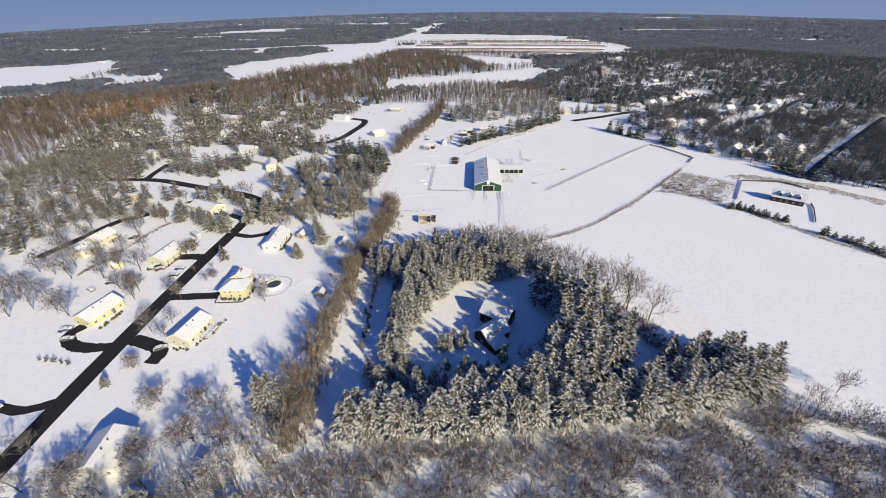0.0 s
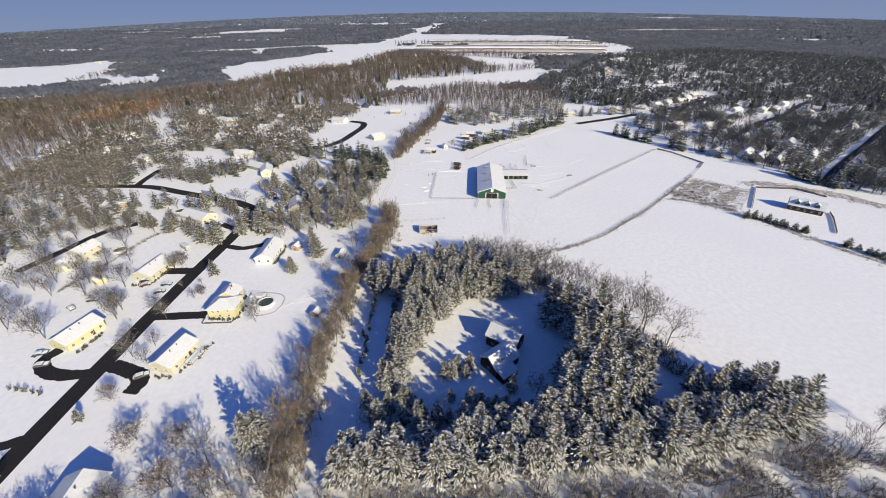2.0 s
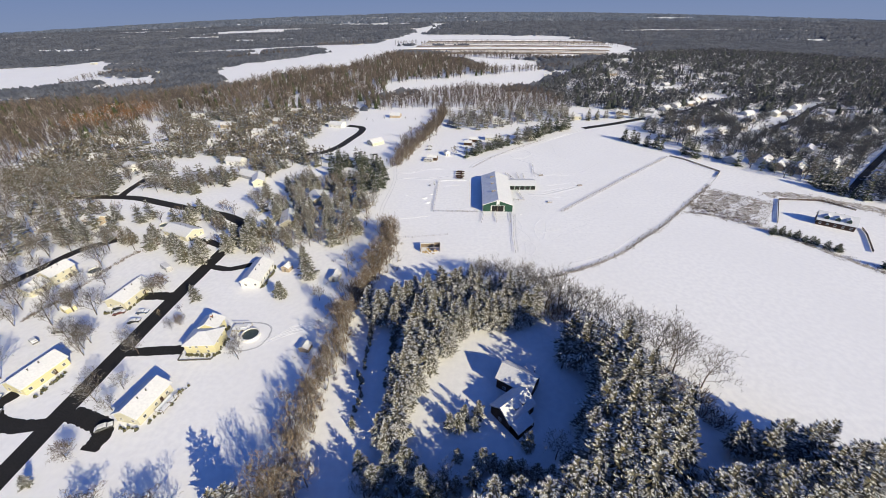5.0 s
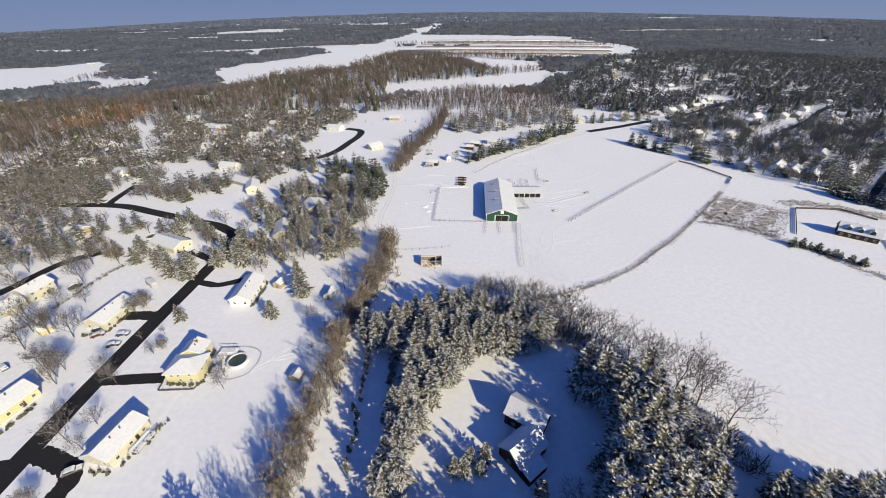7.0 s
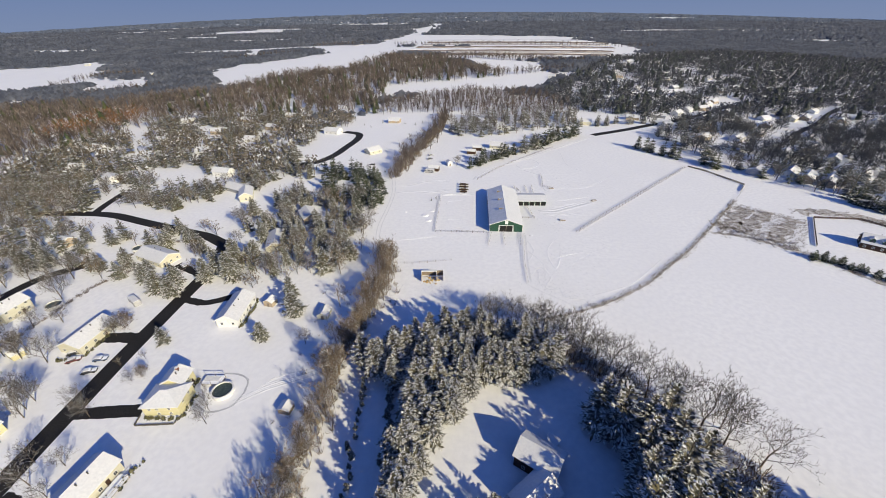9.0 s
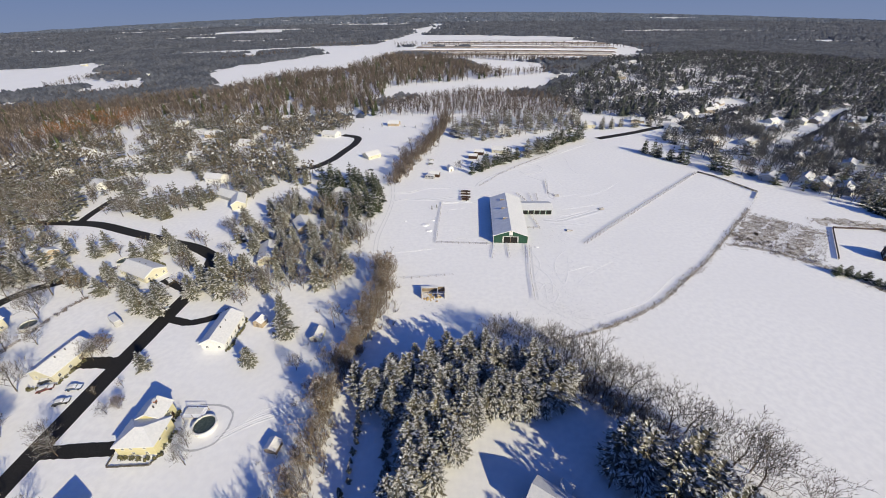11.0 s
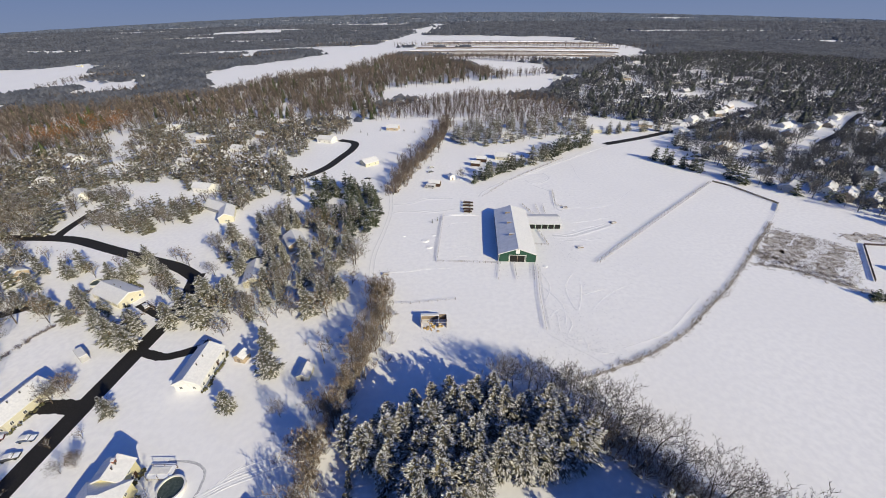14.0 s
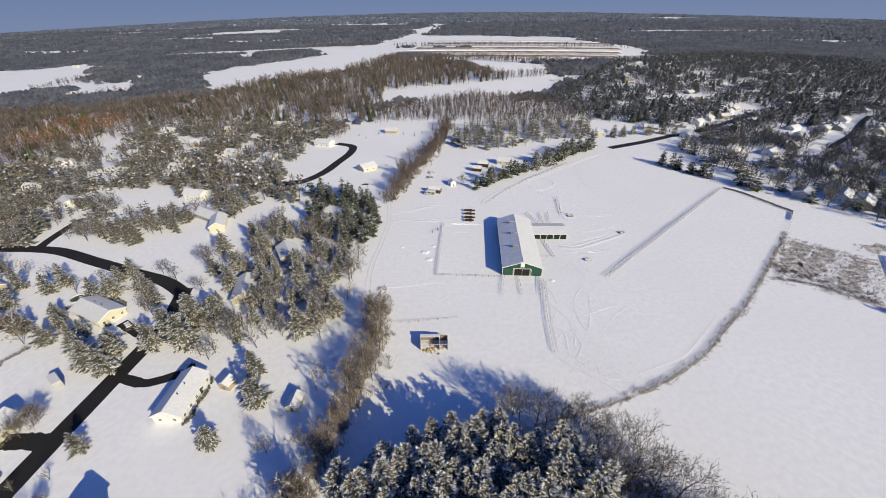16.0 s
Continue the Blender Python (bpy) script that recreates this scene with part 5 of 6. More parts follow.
# ---- cabins in the clearing ----
house(20.8, 113.7, 55, 8.0, 11, 4.6, 2.8, DARK_WOOD, "dark wooden cabin with a snowy gable roof", name="cabin", group="cabins in the clearing", every=4)
low = house(17.6, 104.3, -53, 7.6, 10.4, 3.8, 2.8, DARK_WOOD, "lower dark wooden cabin wing, snowy gable roof", name="cabin", group="cabins in the clearing", every=4, chimney=False)
for y in (-1.6, 1.2):
    d = part("dormer", boxes((0.9, 2.6, y, y + 1.3, 4.5, 5.75)), DARK_WOOD, low, "small dark dormer")
    part("dormer_roof", boxes((0.7, 2.8, y - 0.15, y + 1.45, 5.75, 5.98, 0, 0.05)), ROOF_SNOW, d, "snowy dormer roof")
bm = bmesh.new()
vs = [bm.verts.new((x, y, z + dz)) for dz in (0, 0.24) for x, y, z in ((4.2, -5.4, 3.62), (7.4, -5.4, 2.5), (7.4, 1.4, 2.5), (4.2, 1.4, 3.62))]
for q in ((3, 2, 1, 0), (4, 5, 6, 7), (0, 1, 5, 4), (1, 2, 6, 5), (2, 3, 7, 6), (3, 0, 4, 7)):
    bm.faces.new([vs[k] for k in q])
part("porch_roof", bm, ROOF_SNOW, low, "snowy lean-to roof over the porch")
for y in (-5.2, -2.0, 1.2):
    part("porch_post", boxes((7.1, 7.25, y, y + 0.15, 0, 2.62)), DARK_WOOD, low, "dark porch post")
part("porch_floor", boxes((3.85, 7.2, -5.3, 1.3, 0, 0.2)), DARK_WOOD, low, "dark porch floor")
# small porch roof between the two
porch = thing("porch", 25.5, 118.5, None, 55, "small lean-to behind the cabin under snow", "porch")
part("post", boxes((-1.4, -1.25, -1.4, -1.25, 0, 2.6)), DARK_WOOD, porch)
part("post", boxes((1.25, 1.4, -1.4, -1.25, 0, 2.6)), DARK_WOOD, porch)
part("wall", boxes((-1.4, 1.4, 1.2, 1.4, 0, 2.6)), DARK_WOOD, porch)
part("roof", boxes((-1.7, 1.7, -1.7, 1.7, 2.6, 2.95, 0, 0.08)), ROOF_SNOW, porch, "snow-covered flat roof")


# ---- riding barn ----
barn = thing("barn", 32.9, 266.6, None, -4.4, "large green metal riding barn with a snowy gable roof", "barn")
BW, BL, BE, BP = 18.0, 48.6, 4.4, 7.6
shell = gable_walls(BW, BL, BE, BP)
part("wall", shell, GREEN_SHEET, barn)
part("roof", roof_slope(BW, BL, BE, BP, -1, 0.35, 0.16), SHADED_METAL_SNOW, barn, "roof slope of thin snow over grey metal, shade tone in its colour")
part("roof", roof_slope(BW, BL, BE, BP, 1, 0.35, 0.22), ROOF_SNOW, barn, "sunlit roof slope under smooth white snow")
# Flat black panel on the closed gable paints the shade inside.
part("doorway", boxes((-3.6, 3.6, -BL / 2 - 0.04, -BL / 2 - 0.004, 0, 3.7)), UNLIT_INSIDE, barn, "dark panel painting the unlit inside of the open barn doorway")
for x in (-3.7, 0.0, 3.6):
    part("door_post", boxes((x - 0.12, x + 0.12, -BL / 2 - 0.12, -BL / 2 - 0.045, 0, 3.8)), WHITE if x else TIMBER, barn, "white door post")
part("lintel", boxes((-3.9, 3.9, -BL / 2 - 0.14, -BL / 2 - 0.05, 3.72, 3.95)), WHITE, barn, "white door lintel")
for x0, x1 in ((-8.6, -4.2), (4.2, 8.6)):
    part("sliding_door", boxes((x0, x1, -BL / 2 - 0.16, -BL / 2 - 0.06, 0.1, 3.7, 0, 0.03)), GREEN_SHEET, barn, "green sliding barn door")
for x in (-8.9, -4.1, 4.1, 8.9):
    part("corner_trim", boxes((x - 0.1, x + 0.1, -BL / 2 - 0.2, -BL / 2 - 0.165, 0, 4.1)), WHITE, barn, "white upright trim")
part("gable_panel", boxes((-0.9, 0.9, -BL / 2 - 0.08, -BL / 2 - 0.01, 4.6, 6.9)), WHITE, barn, "pale gable panel")
trim = bmesh.new()
for s in (-1, 1):
    vs = [trim.verts.new(p) for p in ((0, -BL / 2 - 0.42, BP + 0.02), (s * 9.4, -BL / 2 - 0.42, BE - 0.12), (s * 9.4, -BL / 2 - 0.42, BE - 0.42), (0, -BL / 2 - 0.42, BP - 0.28))]
    vs += [trim.verts.new((v.co.x, v.co.y + 0.06, v.co.z)) for v in vs[:4]]
    for q in ((0, 1, 2, 3), (7, 6, 5, 4), (0, 4, 5, 1), (1, 5, 6, 2), (2, 6, 7, 3), (3, 7, 4, 0)):
        trim.faces.new([vs[i] for i in q])
bmesh.ops.recalc_face_normals(trim, faces=trim.faces[:])
part("trim", trim, WHITE, barn, "white gable trim")
for y in (-10, 3, 15):
    part("roof_vent", boxes((-3.4, -0.3, y, y + 0.3, 6.6, 7.72)), TIMBER, barn, "dark ridge vent")
for i in range(10):
    y = -BL / 2 + 2.4 + i * 4.86
    part("wall_rib", boxes((-BW / 2 - 0.08, -BW / 2 - 0.003, y, y + 0.12, 0, BE - 0.3)), WHITE, barn)

stable = thing("stable", 52.4, 281.6, None, 90 - 4.4 + 2, "low green stable wing with open stalls and snowy roof", "stable")
SW_, SL, SE_, SP = 12.0, 17.5, 3.0, 4.4
part("wall", gable_walls(SW_, SL, SE_, SP), GREEN_SHEET, stable)
for s in (-1, 1):
    part("roof", roof_slope(SW_, SL, SE_, SP, s, 0.5, 0.24), ROOF_SNOW, stable, "roof slope under white snow")
# Flat black panels on the closed wall paint the shade inside the stalls.
for i in range(5):
    y = -SL / 2 + 1.75 + i * 3.5
    part("stall_opening", boxes((-SW_ / 2 - 0.06, -SW_ / 2 - 0.005, y - 1.2, y + 1.2, 0, 2.4)), UNLIT_INSIDE, stable, "dark panel painting the unlit inside of an open stall")
for i in range(6):
    y = -SL / 2 + 0.1 + i * 3.46
    part("stall_post", boxes((-SW_ / 2 - 0.3, -SW_ / 2 - 0.08, y - 0.11, y + 0.11, 0, 2.7)), WHITE, stable, "white stall post")


# ---- fences ----
post_mesh = mesh_of("post", boxes((-0.07, 0.07, -0.07, 0.07, 0, 1.35, 0, 0.015)), TIMBER)


def fence(pts, label, step=3.0, rails=(0.6, 1.15), mat=TIMBER, thick=0.05):
    x0, y0 = pts[0]
    f = thing("fence", x0, y0, None, 0, label, "fence", "paddock fences")
    for (xa, ya), (xb, yb) in zip(pts, pts[1:]):
        l = math.hypot(xb - xa, yb - ya)
        a = math.degrees(math.atan2(yb - ya, xb - xa))
        n = max(1, round(l / step))
        for i in range(n + 1):
            p = new("post", post_mesh)
            p.parent = f
            p.matrix_basis = pose(xa + (xb - xa) * i / n - x0, ya + (yb - ya) * i / n - y0, 0, 0, 0, a)
        for h in rails:
            r = part("rail", boxes((0, l, -0.025, 0.025, h - thick, h + thick)), mat, f)
            r.matrix_basis = pose(xa - x0, ya - y0, 0, 0, 0, a)
    return f


fence([(-4.5, 294), (-8, 243.5), (21.4, 241)], "wooden paddock fence beside the riding barn")
fence([(20, 228), (22.8, 241)], "short fence before the barn")
fence([(28.6, 228), (29.5, 241)], "short fence before the barn door")
fence([(36.6, 228), (39, 240)], "short fence at the barn corner")
fence([(40.2, 238), (36, 214), (34, 195)], "long lane fence south of the barn")
fence([(69.3, 240.5), (85, 255), (125, 290), (183, 340)], "long straight paddock fence", 4.0)
fence([(71, 240.5), (86.4, 254.2), (126.2, 289), (183.6, 339)], "long straight paddock fence, second line", 4.0)
fence([(45.5, 307), (49.5, 294)], "stall run fence behind the stable")
fence([(53.6, 307), (53.2, 294)], "stall run fence behind the stable")
fence([(58.2, 306.5), (56.8, 294)], "stall run fence behind the stable")
fence([(70, 330), (66, 306), (72, 302)], "stall run fence with a corner")
fence([(48.2, 274.5), (50, 257.8), (43, 258)], "small pen fence beside the barn")
fence([(-33, 212), (-19, 211.5), (-4, 213.3), (0, 214)], "wire pasture fence in the snow", 4.0, (0.5, 1.0), TIMBER, 0.012)
fence([(22, 321), (38, 342), (56, 361), (95, 396)], "paddock fence below the firs", 5.0)
fence([(186, 341), (193, 332), (204, 303), (195, 293)], "dark board fence at the field corner", 2.5, (0.3, 0.68, 1.06), DARK_WOOD, 0.15)
fence([(186, 222), (210, 253), (234, 250), (243, 236)], "dark board fence round the cape house yard", 2.5, (0.3, 0.68, 1.06), DARK_WOOD, 0.15)
fence([(226, 214), (222, 207), (209, 190)], "dark board fence along the yard drive", 2.5, (0.3, 0.68, 1.06), DARK_WOOD, 0.15)
fence(EDGE + [(196, 293)], "old wire fence along the field edge", 5.0, (0.5, 1.0), TIMBER, 0.012)
strip("paddock_edge", [(-5.8, 293), (-8.2, 268), (-9.4, 244)], 1.6, TRACK, "worn grey snow along the paddock fence", "track", lift=0.03, rag=0.1)
strip("lane_ruts", [(41, 238), (37.4, 214), (35.4, 195)], 0.8, TRACK, "worn grey snow of the fenced lane", "track", lift=0.03, rag=0.1)
strip("snow_berm", [(71, 240.5), (86, 254.5), (126, 289), (183, 339)], 1.2, SNOW, "worn grey snow between two fences", "track", lift=0.03, rag=0.1)


# ---- run-in shed with hay ----
def field_shelter():
    s = thing("field_shelter", -9, 199.5, None, 0, "open wooden field shelter with spilled straw", "shelter")
    part("back_wall", boxes((-5, 5, 2.3, 2.45, 0, 2.6)), TIMBER, s)
    part("side_wall", boxes((-5, -4.85, -2.4, 2.3, 0, 2.5)), TIMBER, s)
    part("side_wall", boxes((4.85, 5, -2.4, 2.3, 0, 2.5)), DARK_WOOD, s)
    part("partition", boxes((1.9, 2.05, -2.4, 2.3, 0, 2.5)), TIMBER, s)
    part("roof", boxes((-5.2, 2.1, 1.2, 2.7, 2.6, 2.85, 0, 0.06)), ROOF_SNOW, s, "snowy strip of roof")
    part("beam", boxes((-5, 5, -2.5, -2.35, 2.35, 2.5)), TIMBER, s)
    for x in (-4.9, -1.6, 1.9, 4.9):
        part("post", boxes((x - 0.08, x + 0.08, -2.5, -2.34, 0, 2.4)), TIMBER, s)


field_shelter()
r5 = random.Random(5)
for i in range(26):
    x, y = -9.6 + r5.gauss(0, 1.5), 198 + r5.gauss(0, 1.6)
    b = bmesh.new()
    bmesh.ops.create_icosphere(b, subdivisions=1, radius=r5.uniform(0.35, 0.8))
    for v in b.verts:
        v.co = Vector((v.co.x * r5.uniform(0.7, 1.4), v.co.y * r5.uniform(0.7, 1.3), max(v.co.z * 0.5, -0.05)))
    o = part("hay_pile", b, STRAW)
    o.matrix_world = pose(x, y, 0.04)
    tagged(o, "loose heap of golden hay on the snow", "hay", "hay heaps")


# ---- vehicles and yard things ----
CAR_PAINT = [material("paint_" + w, tuple(q * 0.8 for q in c), c, 1, 0.35, 0, snow=0.05) for w, c in (("dark", (0.03, 0.032, 0.036)), ("silver", (0.12, 0.125, 0.135)), ("white", (0.42, 0.42, 0.42)), ("red", (0.10, 0.03, 0.03)), ("blue", (0.05, 0.08, 0.16)))]


def car(x, y, rz, paint, label, van=False):
    c = thing("car" if not van else "van", x, y, None, rz, label, "car" if not van else "van", "parked cars")
    L, W, H = (4.6, 1.8, 1.45) if not van else (7.6, 2.5, 2.7)
    prof = [(-L / 2, 0.35), (L / 2, 0.35), (L / 2, 0.75), (L / 2 - 0.15, 0.9), (L * 0.22, 0.98), (L * 0.08, H), (-L * 0.32, H), (-L * 0.42, 0.98), (-L / 2, 0.95)] if not van else [(-L / 2, 0.35), (L / 2, 0.35), (L / 2, 1.0), (L * 0.42, 1.3), (L * 0.36, H), (-L / 2, H)]
    b = bmesh.new()
    a0 = [b.verts.new((-W / 2, yy, z)) for yy, z in prof]
    a1 = [b.verts.new((W / 2, yy, z)) for yy, z in prof]
    b.faces.new(a0)
    b.faces.new(a1[::-1])
    n = len(prof)
    for i in range(n):
        b.faces.new((a0[i], a0[(i + 1) % n], a1[(i + 1) % n], a1[i]))
    bmesh.ops.recalc_face_normals(b, faces=b.faces[:])
    bmesh.ops.bevel(b, geom=b.edges[:], offset=0.07, segments=1, affect="EDGES")
    part("body", b, paint, c)
    if not van:
        for s in (-1, 1):
            part("side_window", boxes(tuple(sorted((s * W / 2, s * (W / 2 + 0.012)))) + (-L * 0.30, L * 0.09, 1.0, H - 0.12)), GLASS, c, "dark side window")
        part("windscreen", boxes((-W * 0.42, W * 0.42, L * 0.10, L * 0.20, 1.02, 1.16)), GLASS, c, "dark windscreen")
    else:
        for s in (-1, 1):
            for y0, y1 in ((-L * 0.42, -L * 0.2), (-L * 0.12, L * 0.12), (L * 0.24, L * 0.36)):
                part("side_window", boxes(tuple(sorted((s * W / 2, s * (W / 2 + 0.012)))) + (y0, y1, 1.3, 2.1)), GLASS, c, "dark side window")
        part("windscreen", boxes((-W * 0.4, W * 0.4, L * 0.395, L * 0.42, 1.4, 2.2)), GLASS, c, "dark windscreen")
    part("roof_snow", boxes((-W * 0.42, W * 0.42, -L * 0.30, L * 0.06, H - 0.02, H + 0.09, 0, 0.03)) if not van else boxes((-W * 0.46, W * 0.46, -L * 0.48, L * 0.34, H - 0.02, H + 0.12, 0, 0.04)), ROOF_SNOW, c, "snow on the roof")
    for s in (-1, 1):
        for yy in (-L * 0.3, L * 0.31):
            w = bmesh.new()
            bmesh.ops.create_cone(w, cap_ends=True, segments=14, radius1=0.33, radius2=0.33, depth=0.22, matrix=pose(s * (W / 2 - 0.08), yy, 0.33, 0, 90, 0))
            part("wheel", w, RUBBER, c, "black tyre")
    return c


for x, y, rz, k, label in ((-125.4, 147.3, -70, 0, "dark parked car with snow on its roof"), (-125.7, 152.8, -80, 4, "dark blue parked car with snow on its roof"), (-102.8, 101, -60, 1, "silver parked car on the black driveway"),
                           (-137.4, 156, -65, 0, "dark car parked at the house front"), (-146, 111.5, -70, 4, "dark blue parked car by the yellow house"), (-141, 106.3, -75, 1, "silver parked car with snowy roof"),
                           (-135, 152.5, -60, 3, "dark red parked car with snow on it"), (-150.7, 142.1, -80, 0, "dark parked car behind bare trees"), (-156, 137, 60, 1, "grey parked car in the yard"), (-94.5, 190, 0, 1, "silver car at the white house"),
                           (-139, 77, 80, 0, "dark car in the side drive"), (-130, 212, 50, 0, "dark car beside the snowy firs"), (-13, 379, -70, 2, "white car parked along the hedge"), (-13.6, 369, -70, 1, "silver car parked along the hedge"), (-59.9, 356.7, 80, 0, "dark car beside the pale house")):
    car(x, y, rz, CAR_PAINT[k], label)
car(-135.0, 184.6, 54, CAR_PAINT[2], "white camper van under snow", van=True)
car(-13.5, 338, 75, CAR_PAINT[2], "white box truck in the farmyard", van=True)


def pool(x, y, r, label, deck=True):
    p = thing("pool", x, y, None, 0, label, "pool", "garden pools")
    for word, r0, r1, z0, z1, m in (("pool_wall", r - 0.15, r + 0.15, 0, 1.2, WHITE), ("pool_rim", r - 0.2, r + 0.22, 1.2, 1.32, ROOF_SNOW)):
        b = bmesh.new()
        n = 28
        ring = [[b.verts.new((math.cos(i * 6.2832 / n) * q, math.sin(i * 6.2832 / n) * q, z)) for i in range(n)] for q, z in ((r0, z0), (r1, z0), (r1, z1), (r0, z1))]
        for k in range(4):
            for i in range(n):
                b.faces.new((ring[k][i], ring[k][(i + 1) % n], ring[(k + 1) % 4][(i + 1) % n], ring[(k + 1) % 4][i]))
        bmesh.ops.recalc_face_normals(b, faces=b.faces[:])
        part(word, b, m, p)
    b = bmesh.new()
    bmesh.ops.create_circle(b, cap_ends=True, segments=28, radius=r - 0.16, matrix=pose(0, 0, 0.85))
    part("cover", b, POOL_COVER, p, "dark grey-green pool cover")
    return p


POOL_COVER = material("pool_cover", (0.03, 0.045, 0.045), (0.07, 0.09, 0.085), 1.2, 0.4, 0.1)
pool(-75.4, 138.3, 3.2, "round garden pool with a dark cover and snowy rim")
pool(-168, 183, 3.0, "round garden pool with a snowy rim")
pool(-163, 229, 3.0, "round garden pool behind the cream house")
wall_line = thing("retaining_wall", -90.0, 126.9, None, 2, "low dark stone wall before the yellow house", "garden wall")
for i in range(10):
    part("stone", boxes((-6.2 + i * 1.15, -5.1 + i * 1.15, -0.16 - 0.04 * (i % 3), 0.16, 0, 0.4 + 0.07 * (i % 2), 0, 0.05)), STONE, wall_line)
for i in range(3):
    part("stone", boxes((-6.5 - 0.1 * i, -6.2 - 0.1 * i, 0.2 + i * 1.15, 1.3 + i * 1.15, 0, 0.42, 0, 0.05)), STONE, wall_line)
    part("stone", boxes((5.2 + 0.3 * i, 5.5 + 0.3 * i, 0.2 + i * 0.95, 1.1 + i * 0.95, 0, 0.42, 0, 0.05)), STONE, wall_line)
deck = thing("deck", -80.5, 142.5, None, 0, "wooden pool deck with snow on its boards", "deck")
part("platform", boxes((-3.2, 3.4, -1.8, 1.8, 0.9, 1.05)), TIMBER, deck)
for x in (-3.0, 0.1, 3.2):
    for y in (-1.6, 1.6):
        part("leg", boxes((x - 0.07, x + 0.07, y - 0.07, y + 0.07, 0, 0.9)), TIMBER, deck)
        part("rail_post", boxes((x - 0.05, x + 0.05, y - 0.05, y + 0.05, 1.05, 2.0)), TIMBER, deck)
part("handrail", boxes((-3.2, 3.4, 1.52, 1.68, 1.95, 2.05)), TIMBER, deck)
part("snow_cover", boxes((-3.1, 2.2, -0.6, 1.4, 1.05, 1.2, 0, 0.05)), ROOF_SNOW, deck, "snow lying on the boards")
a_deck = thing("deck", -90.9, 107.9, None, -11, "timber side deck of the cream house", "deck")
part("platform", boxes((0, 3.2, -2, 4.5, 0.7, 0.85)), TIMBER, a_deck)
for x in (0.2, 3.0):
    for y in (-1.8, 1.2, 4.3):
        part("leg", boxes((x - 0.07, x + 0.07, y - 0.07, y + 0.07, 0, 0.7)), TIMBER, a_deck)
        part("rail_post", boxes((x - 0.05, x + 0.05, y - 0.05, y + 0.05, 0.85, 1.8)), TIMBER, a_deck)
part("handrail", boxes((2.95, 3.1, -2, 4.5, 1.75, 1.85)), TIMBER, a_deck)
strip("foot_trail", [(-68.5, 138), (-70.5, 133), (-76, 131), (-81, 133)], 0.6, RUT_SHADE, "ring path trodden round the pool, rut shade in its colour", "track", lift=0.02, rag=0.2)
strip("foot_trail", [(-81, 146), (-74, 145.5), (-69.5, 143), (-68.5, 138)], 0.6, RUT_SHADE, "ring path trodden round the pool, rut shade in its colour", "track", lift=0.022, rag=0.2)


def shed(x, y, rz, w, l, eave, rise, wall, label):
    h = thing("garden_shed", x, y, None, rz, label, "shed", "sheds")
    part("wall", gable_walls(w, l, eave, eave + rise), wall, h)
    for s in (-1, 1):
        part("roof", roof_slope(w, l, eave, eave + rise, s, 0.25, 0.2), ROOF_SNOW, h, "snowy roof slope")
    part("door", boxes((-0.55, 0.55, -l / 2 - 0.05, -l / 2 - 0.003, 0, 1.9)), TIMBER, h, "plank door")
    return h


shed(-52, 175, -4, 4.2, 5.4, 2.0, 1.3, CREAM, "small cream garden hut with a snowy roof")
shed(-52.6, 131.4, -12, 3.6, 3.2, 1.8, 0.9, TIMBER, "small weathered garden shed under snow")
shed(-76.5, 182.5, -15, 4.0, 3.6, 2.3, 1.2, TAN_WALL, "tan garden shed with snow on its roof")
shed(-157.8, 155.3, -25, 4.5, 3.6, 2.2, 1.2, YELLOW, "small yellow garden shed under snow")
shed(27.8, 393, 75, 5, 8, 2.8, 1.6, DARK_WOOD, "dark farm shed with a snowy roof")
shed(22, 383, 75, 4.5, 7, 2.6, 1.4, DARK_WOOD, "second dark farm shed with a snowy roof")
shed(-10, 342, 75, 4, 8, 2.6, 1.4, DARK_WOOD, "dark lean-to shed beside the farmyard")
shed(-64, 57, 0, 3.6, 3.6, 2.0, 1.2, WHITE, "small white hut among bare trees")

shed(2, 354, 20, 3.8, 4.6, 2.8, 1.3, WHITE, "small white farm hut beside the paddock")

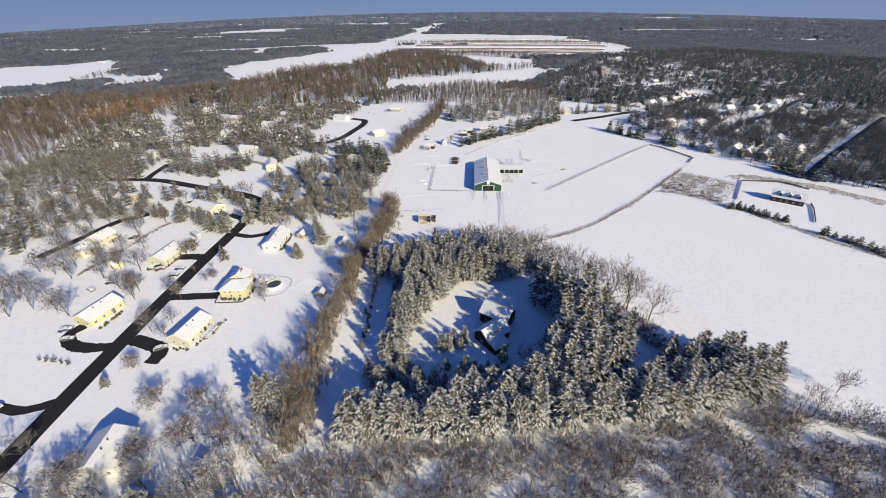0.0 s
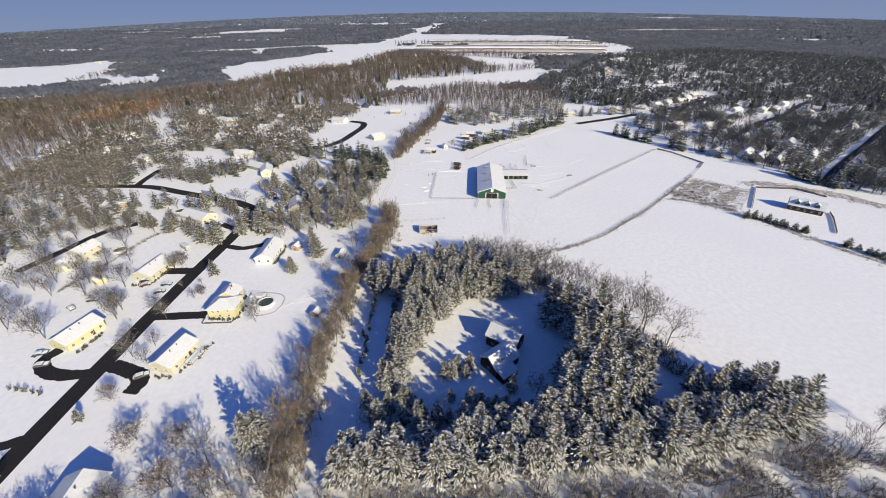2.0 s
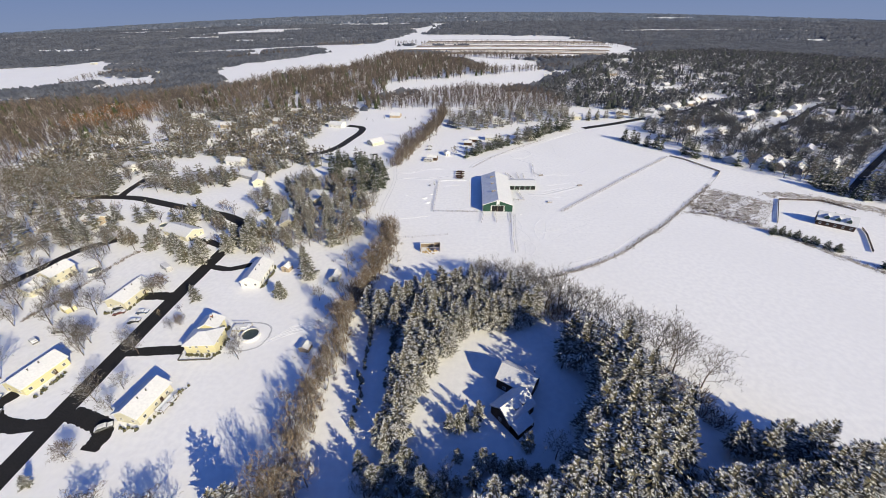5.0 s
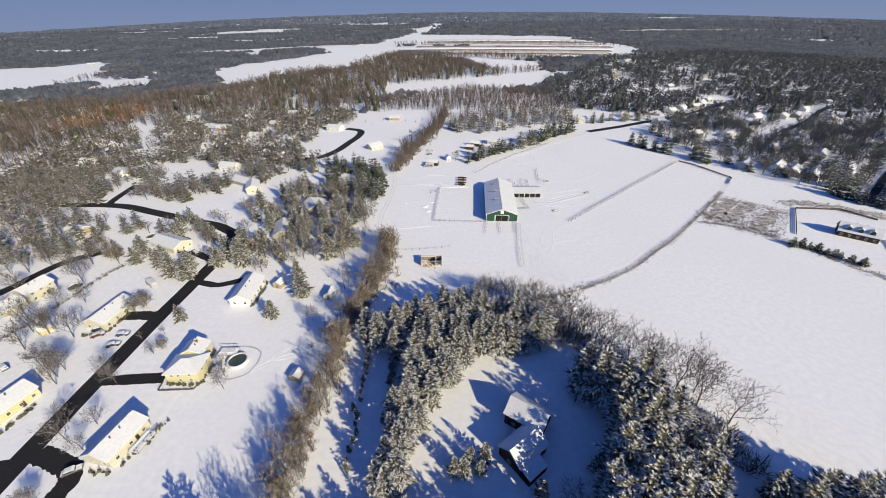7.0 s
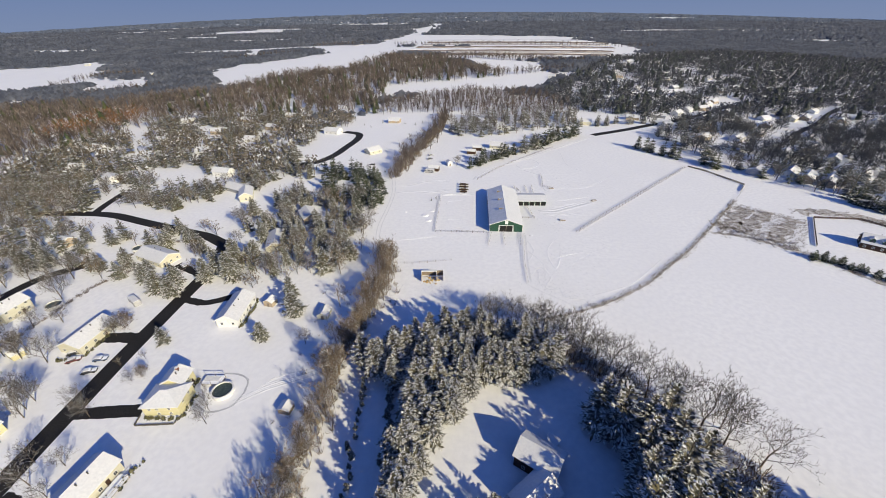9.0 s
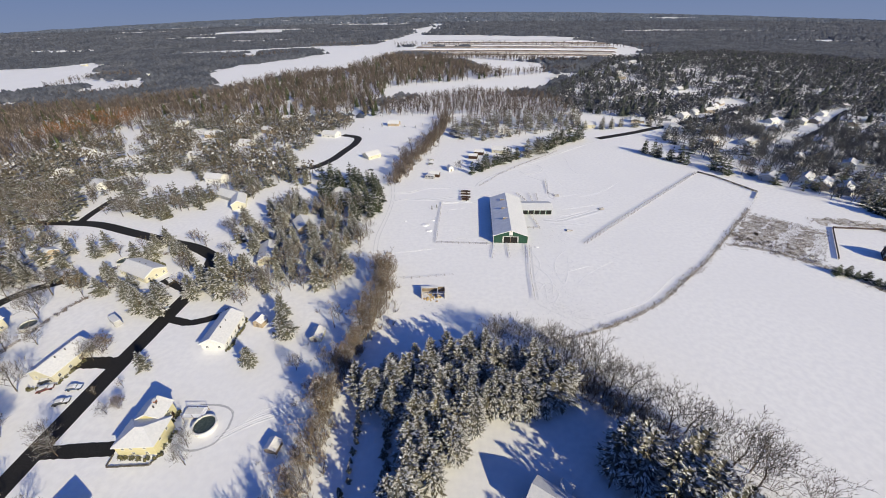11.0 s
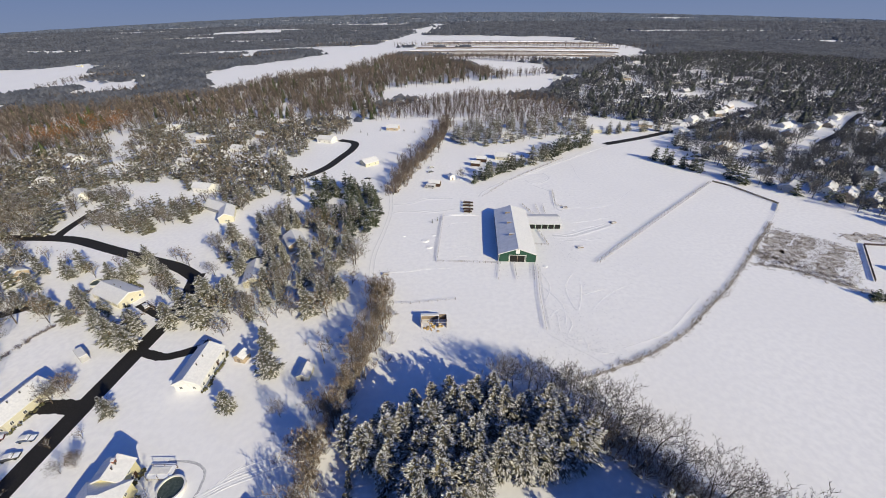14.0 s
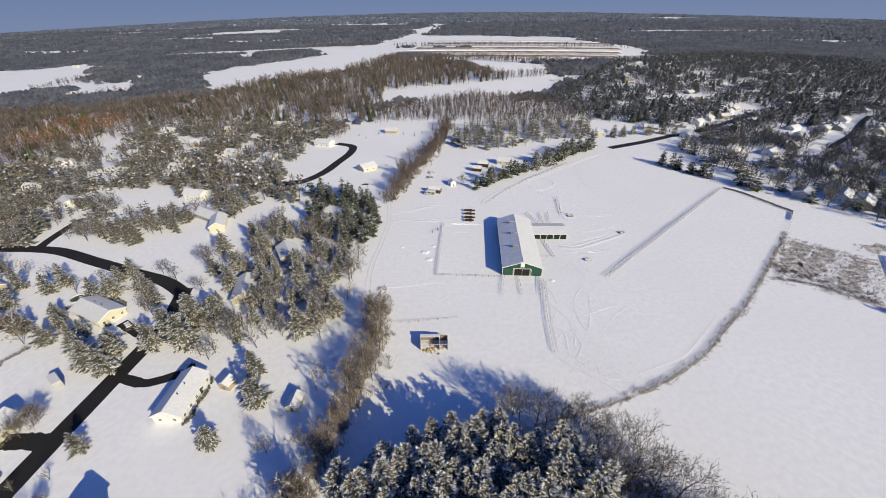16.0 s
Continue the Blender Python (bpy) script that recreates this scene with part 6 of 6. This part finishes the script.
# flat trailers in a row behind the barn
for i, y in enumerate((311, 306.5, 301.5, 297.8)):
    t = thing("flat_trailer", 11.5 - 0.3 * i, y, None, 84, "dark flat farm trailer with snow on its bed", "trailer", "farm trailers")
    part("bed", boxes((-0.9, 0.9, -3.2 + 0.8 * (i == 3), 3.2 - 0.8 * (i == 3), 0.6, 0.85)), DARK_WOOD, t)
    part("headboard", boxes((-0.9, 0.9, 2.3, 2.4, 0.85, 1.7)), DARK_WOOD, t)
    part("load", boxes((-0.7, 0.7, -1.5, 2.0, 0.85, 1.25, 0, 0.1)), DARK_WOOD, t, "dark covered load")
    for s in (-1, 1):
        w = bmesh.new()
        bmesh.ops.create_cone(w, cap_ends=True, segments=12, radius1=0.32, radius2=0.32, depth=0.2, matrix=pose(s * 0.95, -0.8, 0.32, 0, 90, 0))
        part("wheel", w, RUBBER, t, "black tyre")
# feeders and troughs in the paddock
for x, y, rz in ((65.7, 254.8, 5), (93, 281.4, 20), (71, 302.3, 0), (-32, 233.5, 10)):
    t = thing("feed_trough", x, y, None, rz, "grey feed trough standing in the snow", "trough", "feed troughs")
    part("tub", boxes((-1.6, 1.6, -0.9, 0.9, 0.15, 0.7, 0, 0.05)), TIMBER, t)
    part("snow_fill", boxes((-1.4, 1.4, -0.7, 0.7, 0.7, 0.76)), THIN_SNOW, t, "thin snow in the trough")
    for sx in (-1.4, 1.4):
        part("foot", boxes((sx - 0.1, sx + 0.1, -0.8, 0.8, 0, 0.15)), TIMBER, t)
# dry crop bands on the far fields
for i, (y, w, m) in enumerate(((1150, 26, STUBBLE), (1190, 30, THIN_SNOW), (1236, 34, STUBBLE), (1290, 36, TRACK), (1345, 44, STUBBLE), (1440, 60, THIN_SNOW), (1540, 70, STUBBLE), (1660, 90, TRACK))):
    strip("crop_band", [(-150 + 25 * i - 0.12 * (y - 1150), y + 26), (140, y + 6), (420 + 22 * i, y - 16)], w, m, "band of dry crop stubble in the far field", "field", lift=1.2, rag=0.25)
# utility pole on the lawn
pole = thing("utility_pole", -46.9, 179.9, None, 20, "weathered wooden utility pole standing in the snow", "utility pole")
b = bmesh.new()
bmesh.ops.create_cone(b, cap_ends=True, segments=10, radius1=0.17, radius2=0.11, depth=10.0, matrix=pose(0, 0, 5.0))
part("shaft", b, TIMBER, pole)
part("crossarm", boxes((-0.9, 0.9, -0.06, 0.06, 9.3, 9.45)), TIMBER, pole)
for x in (-0.8, 0.0, 0.8):
    b = bmesh.new()
    bmesh.ops.create_cone(b, cap_ends=True, segments=8, radius1=0.05, radius2=0.03, depth=0.18, matrix=pose(x, 0, 9.54))
    part("insulator", b, GLASS, pole, "small dark insulator")
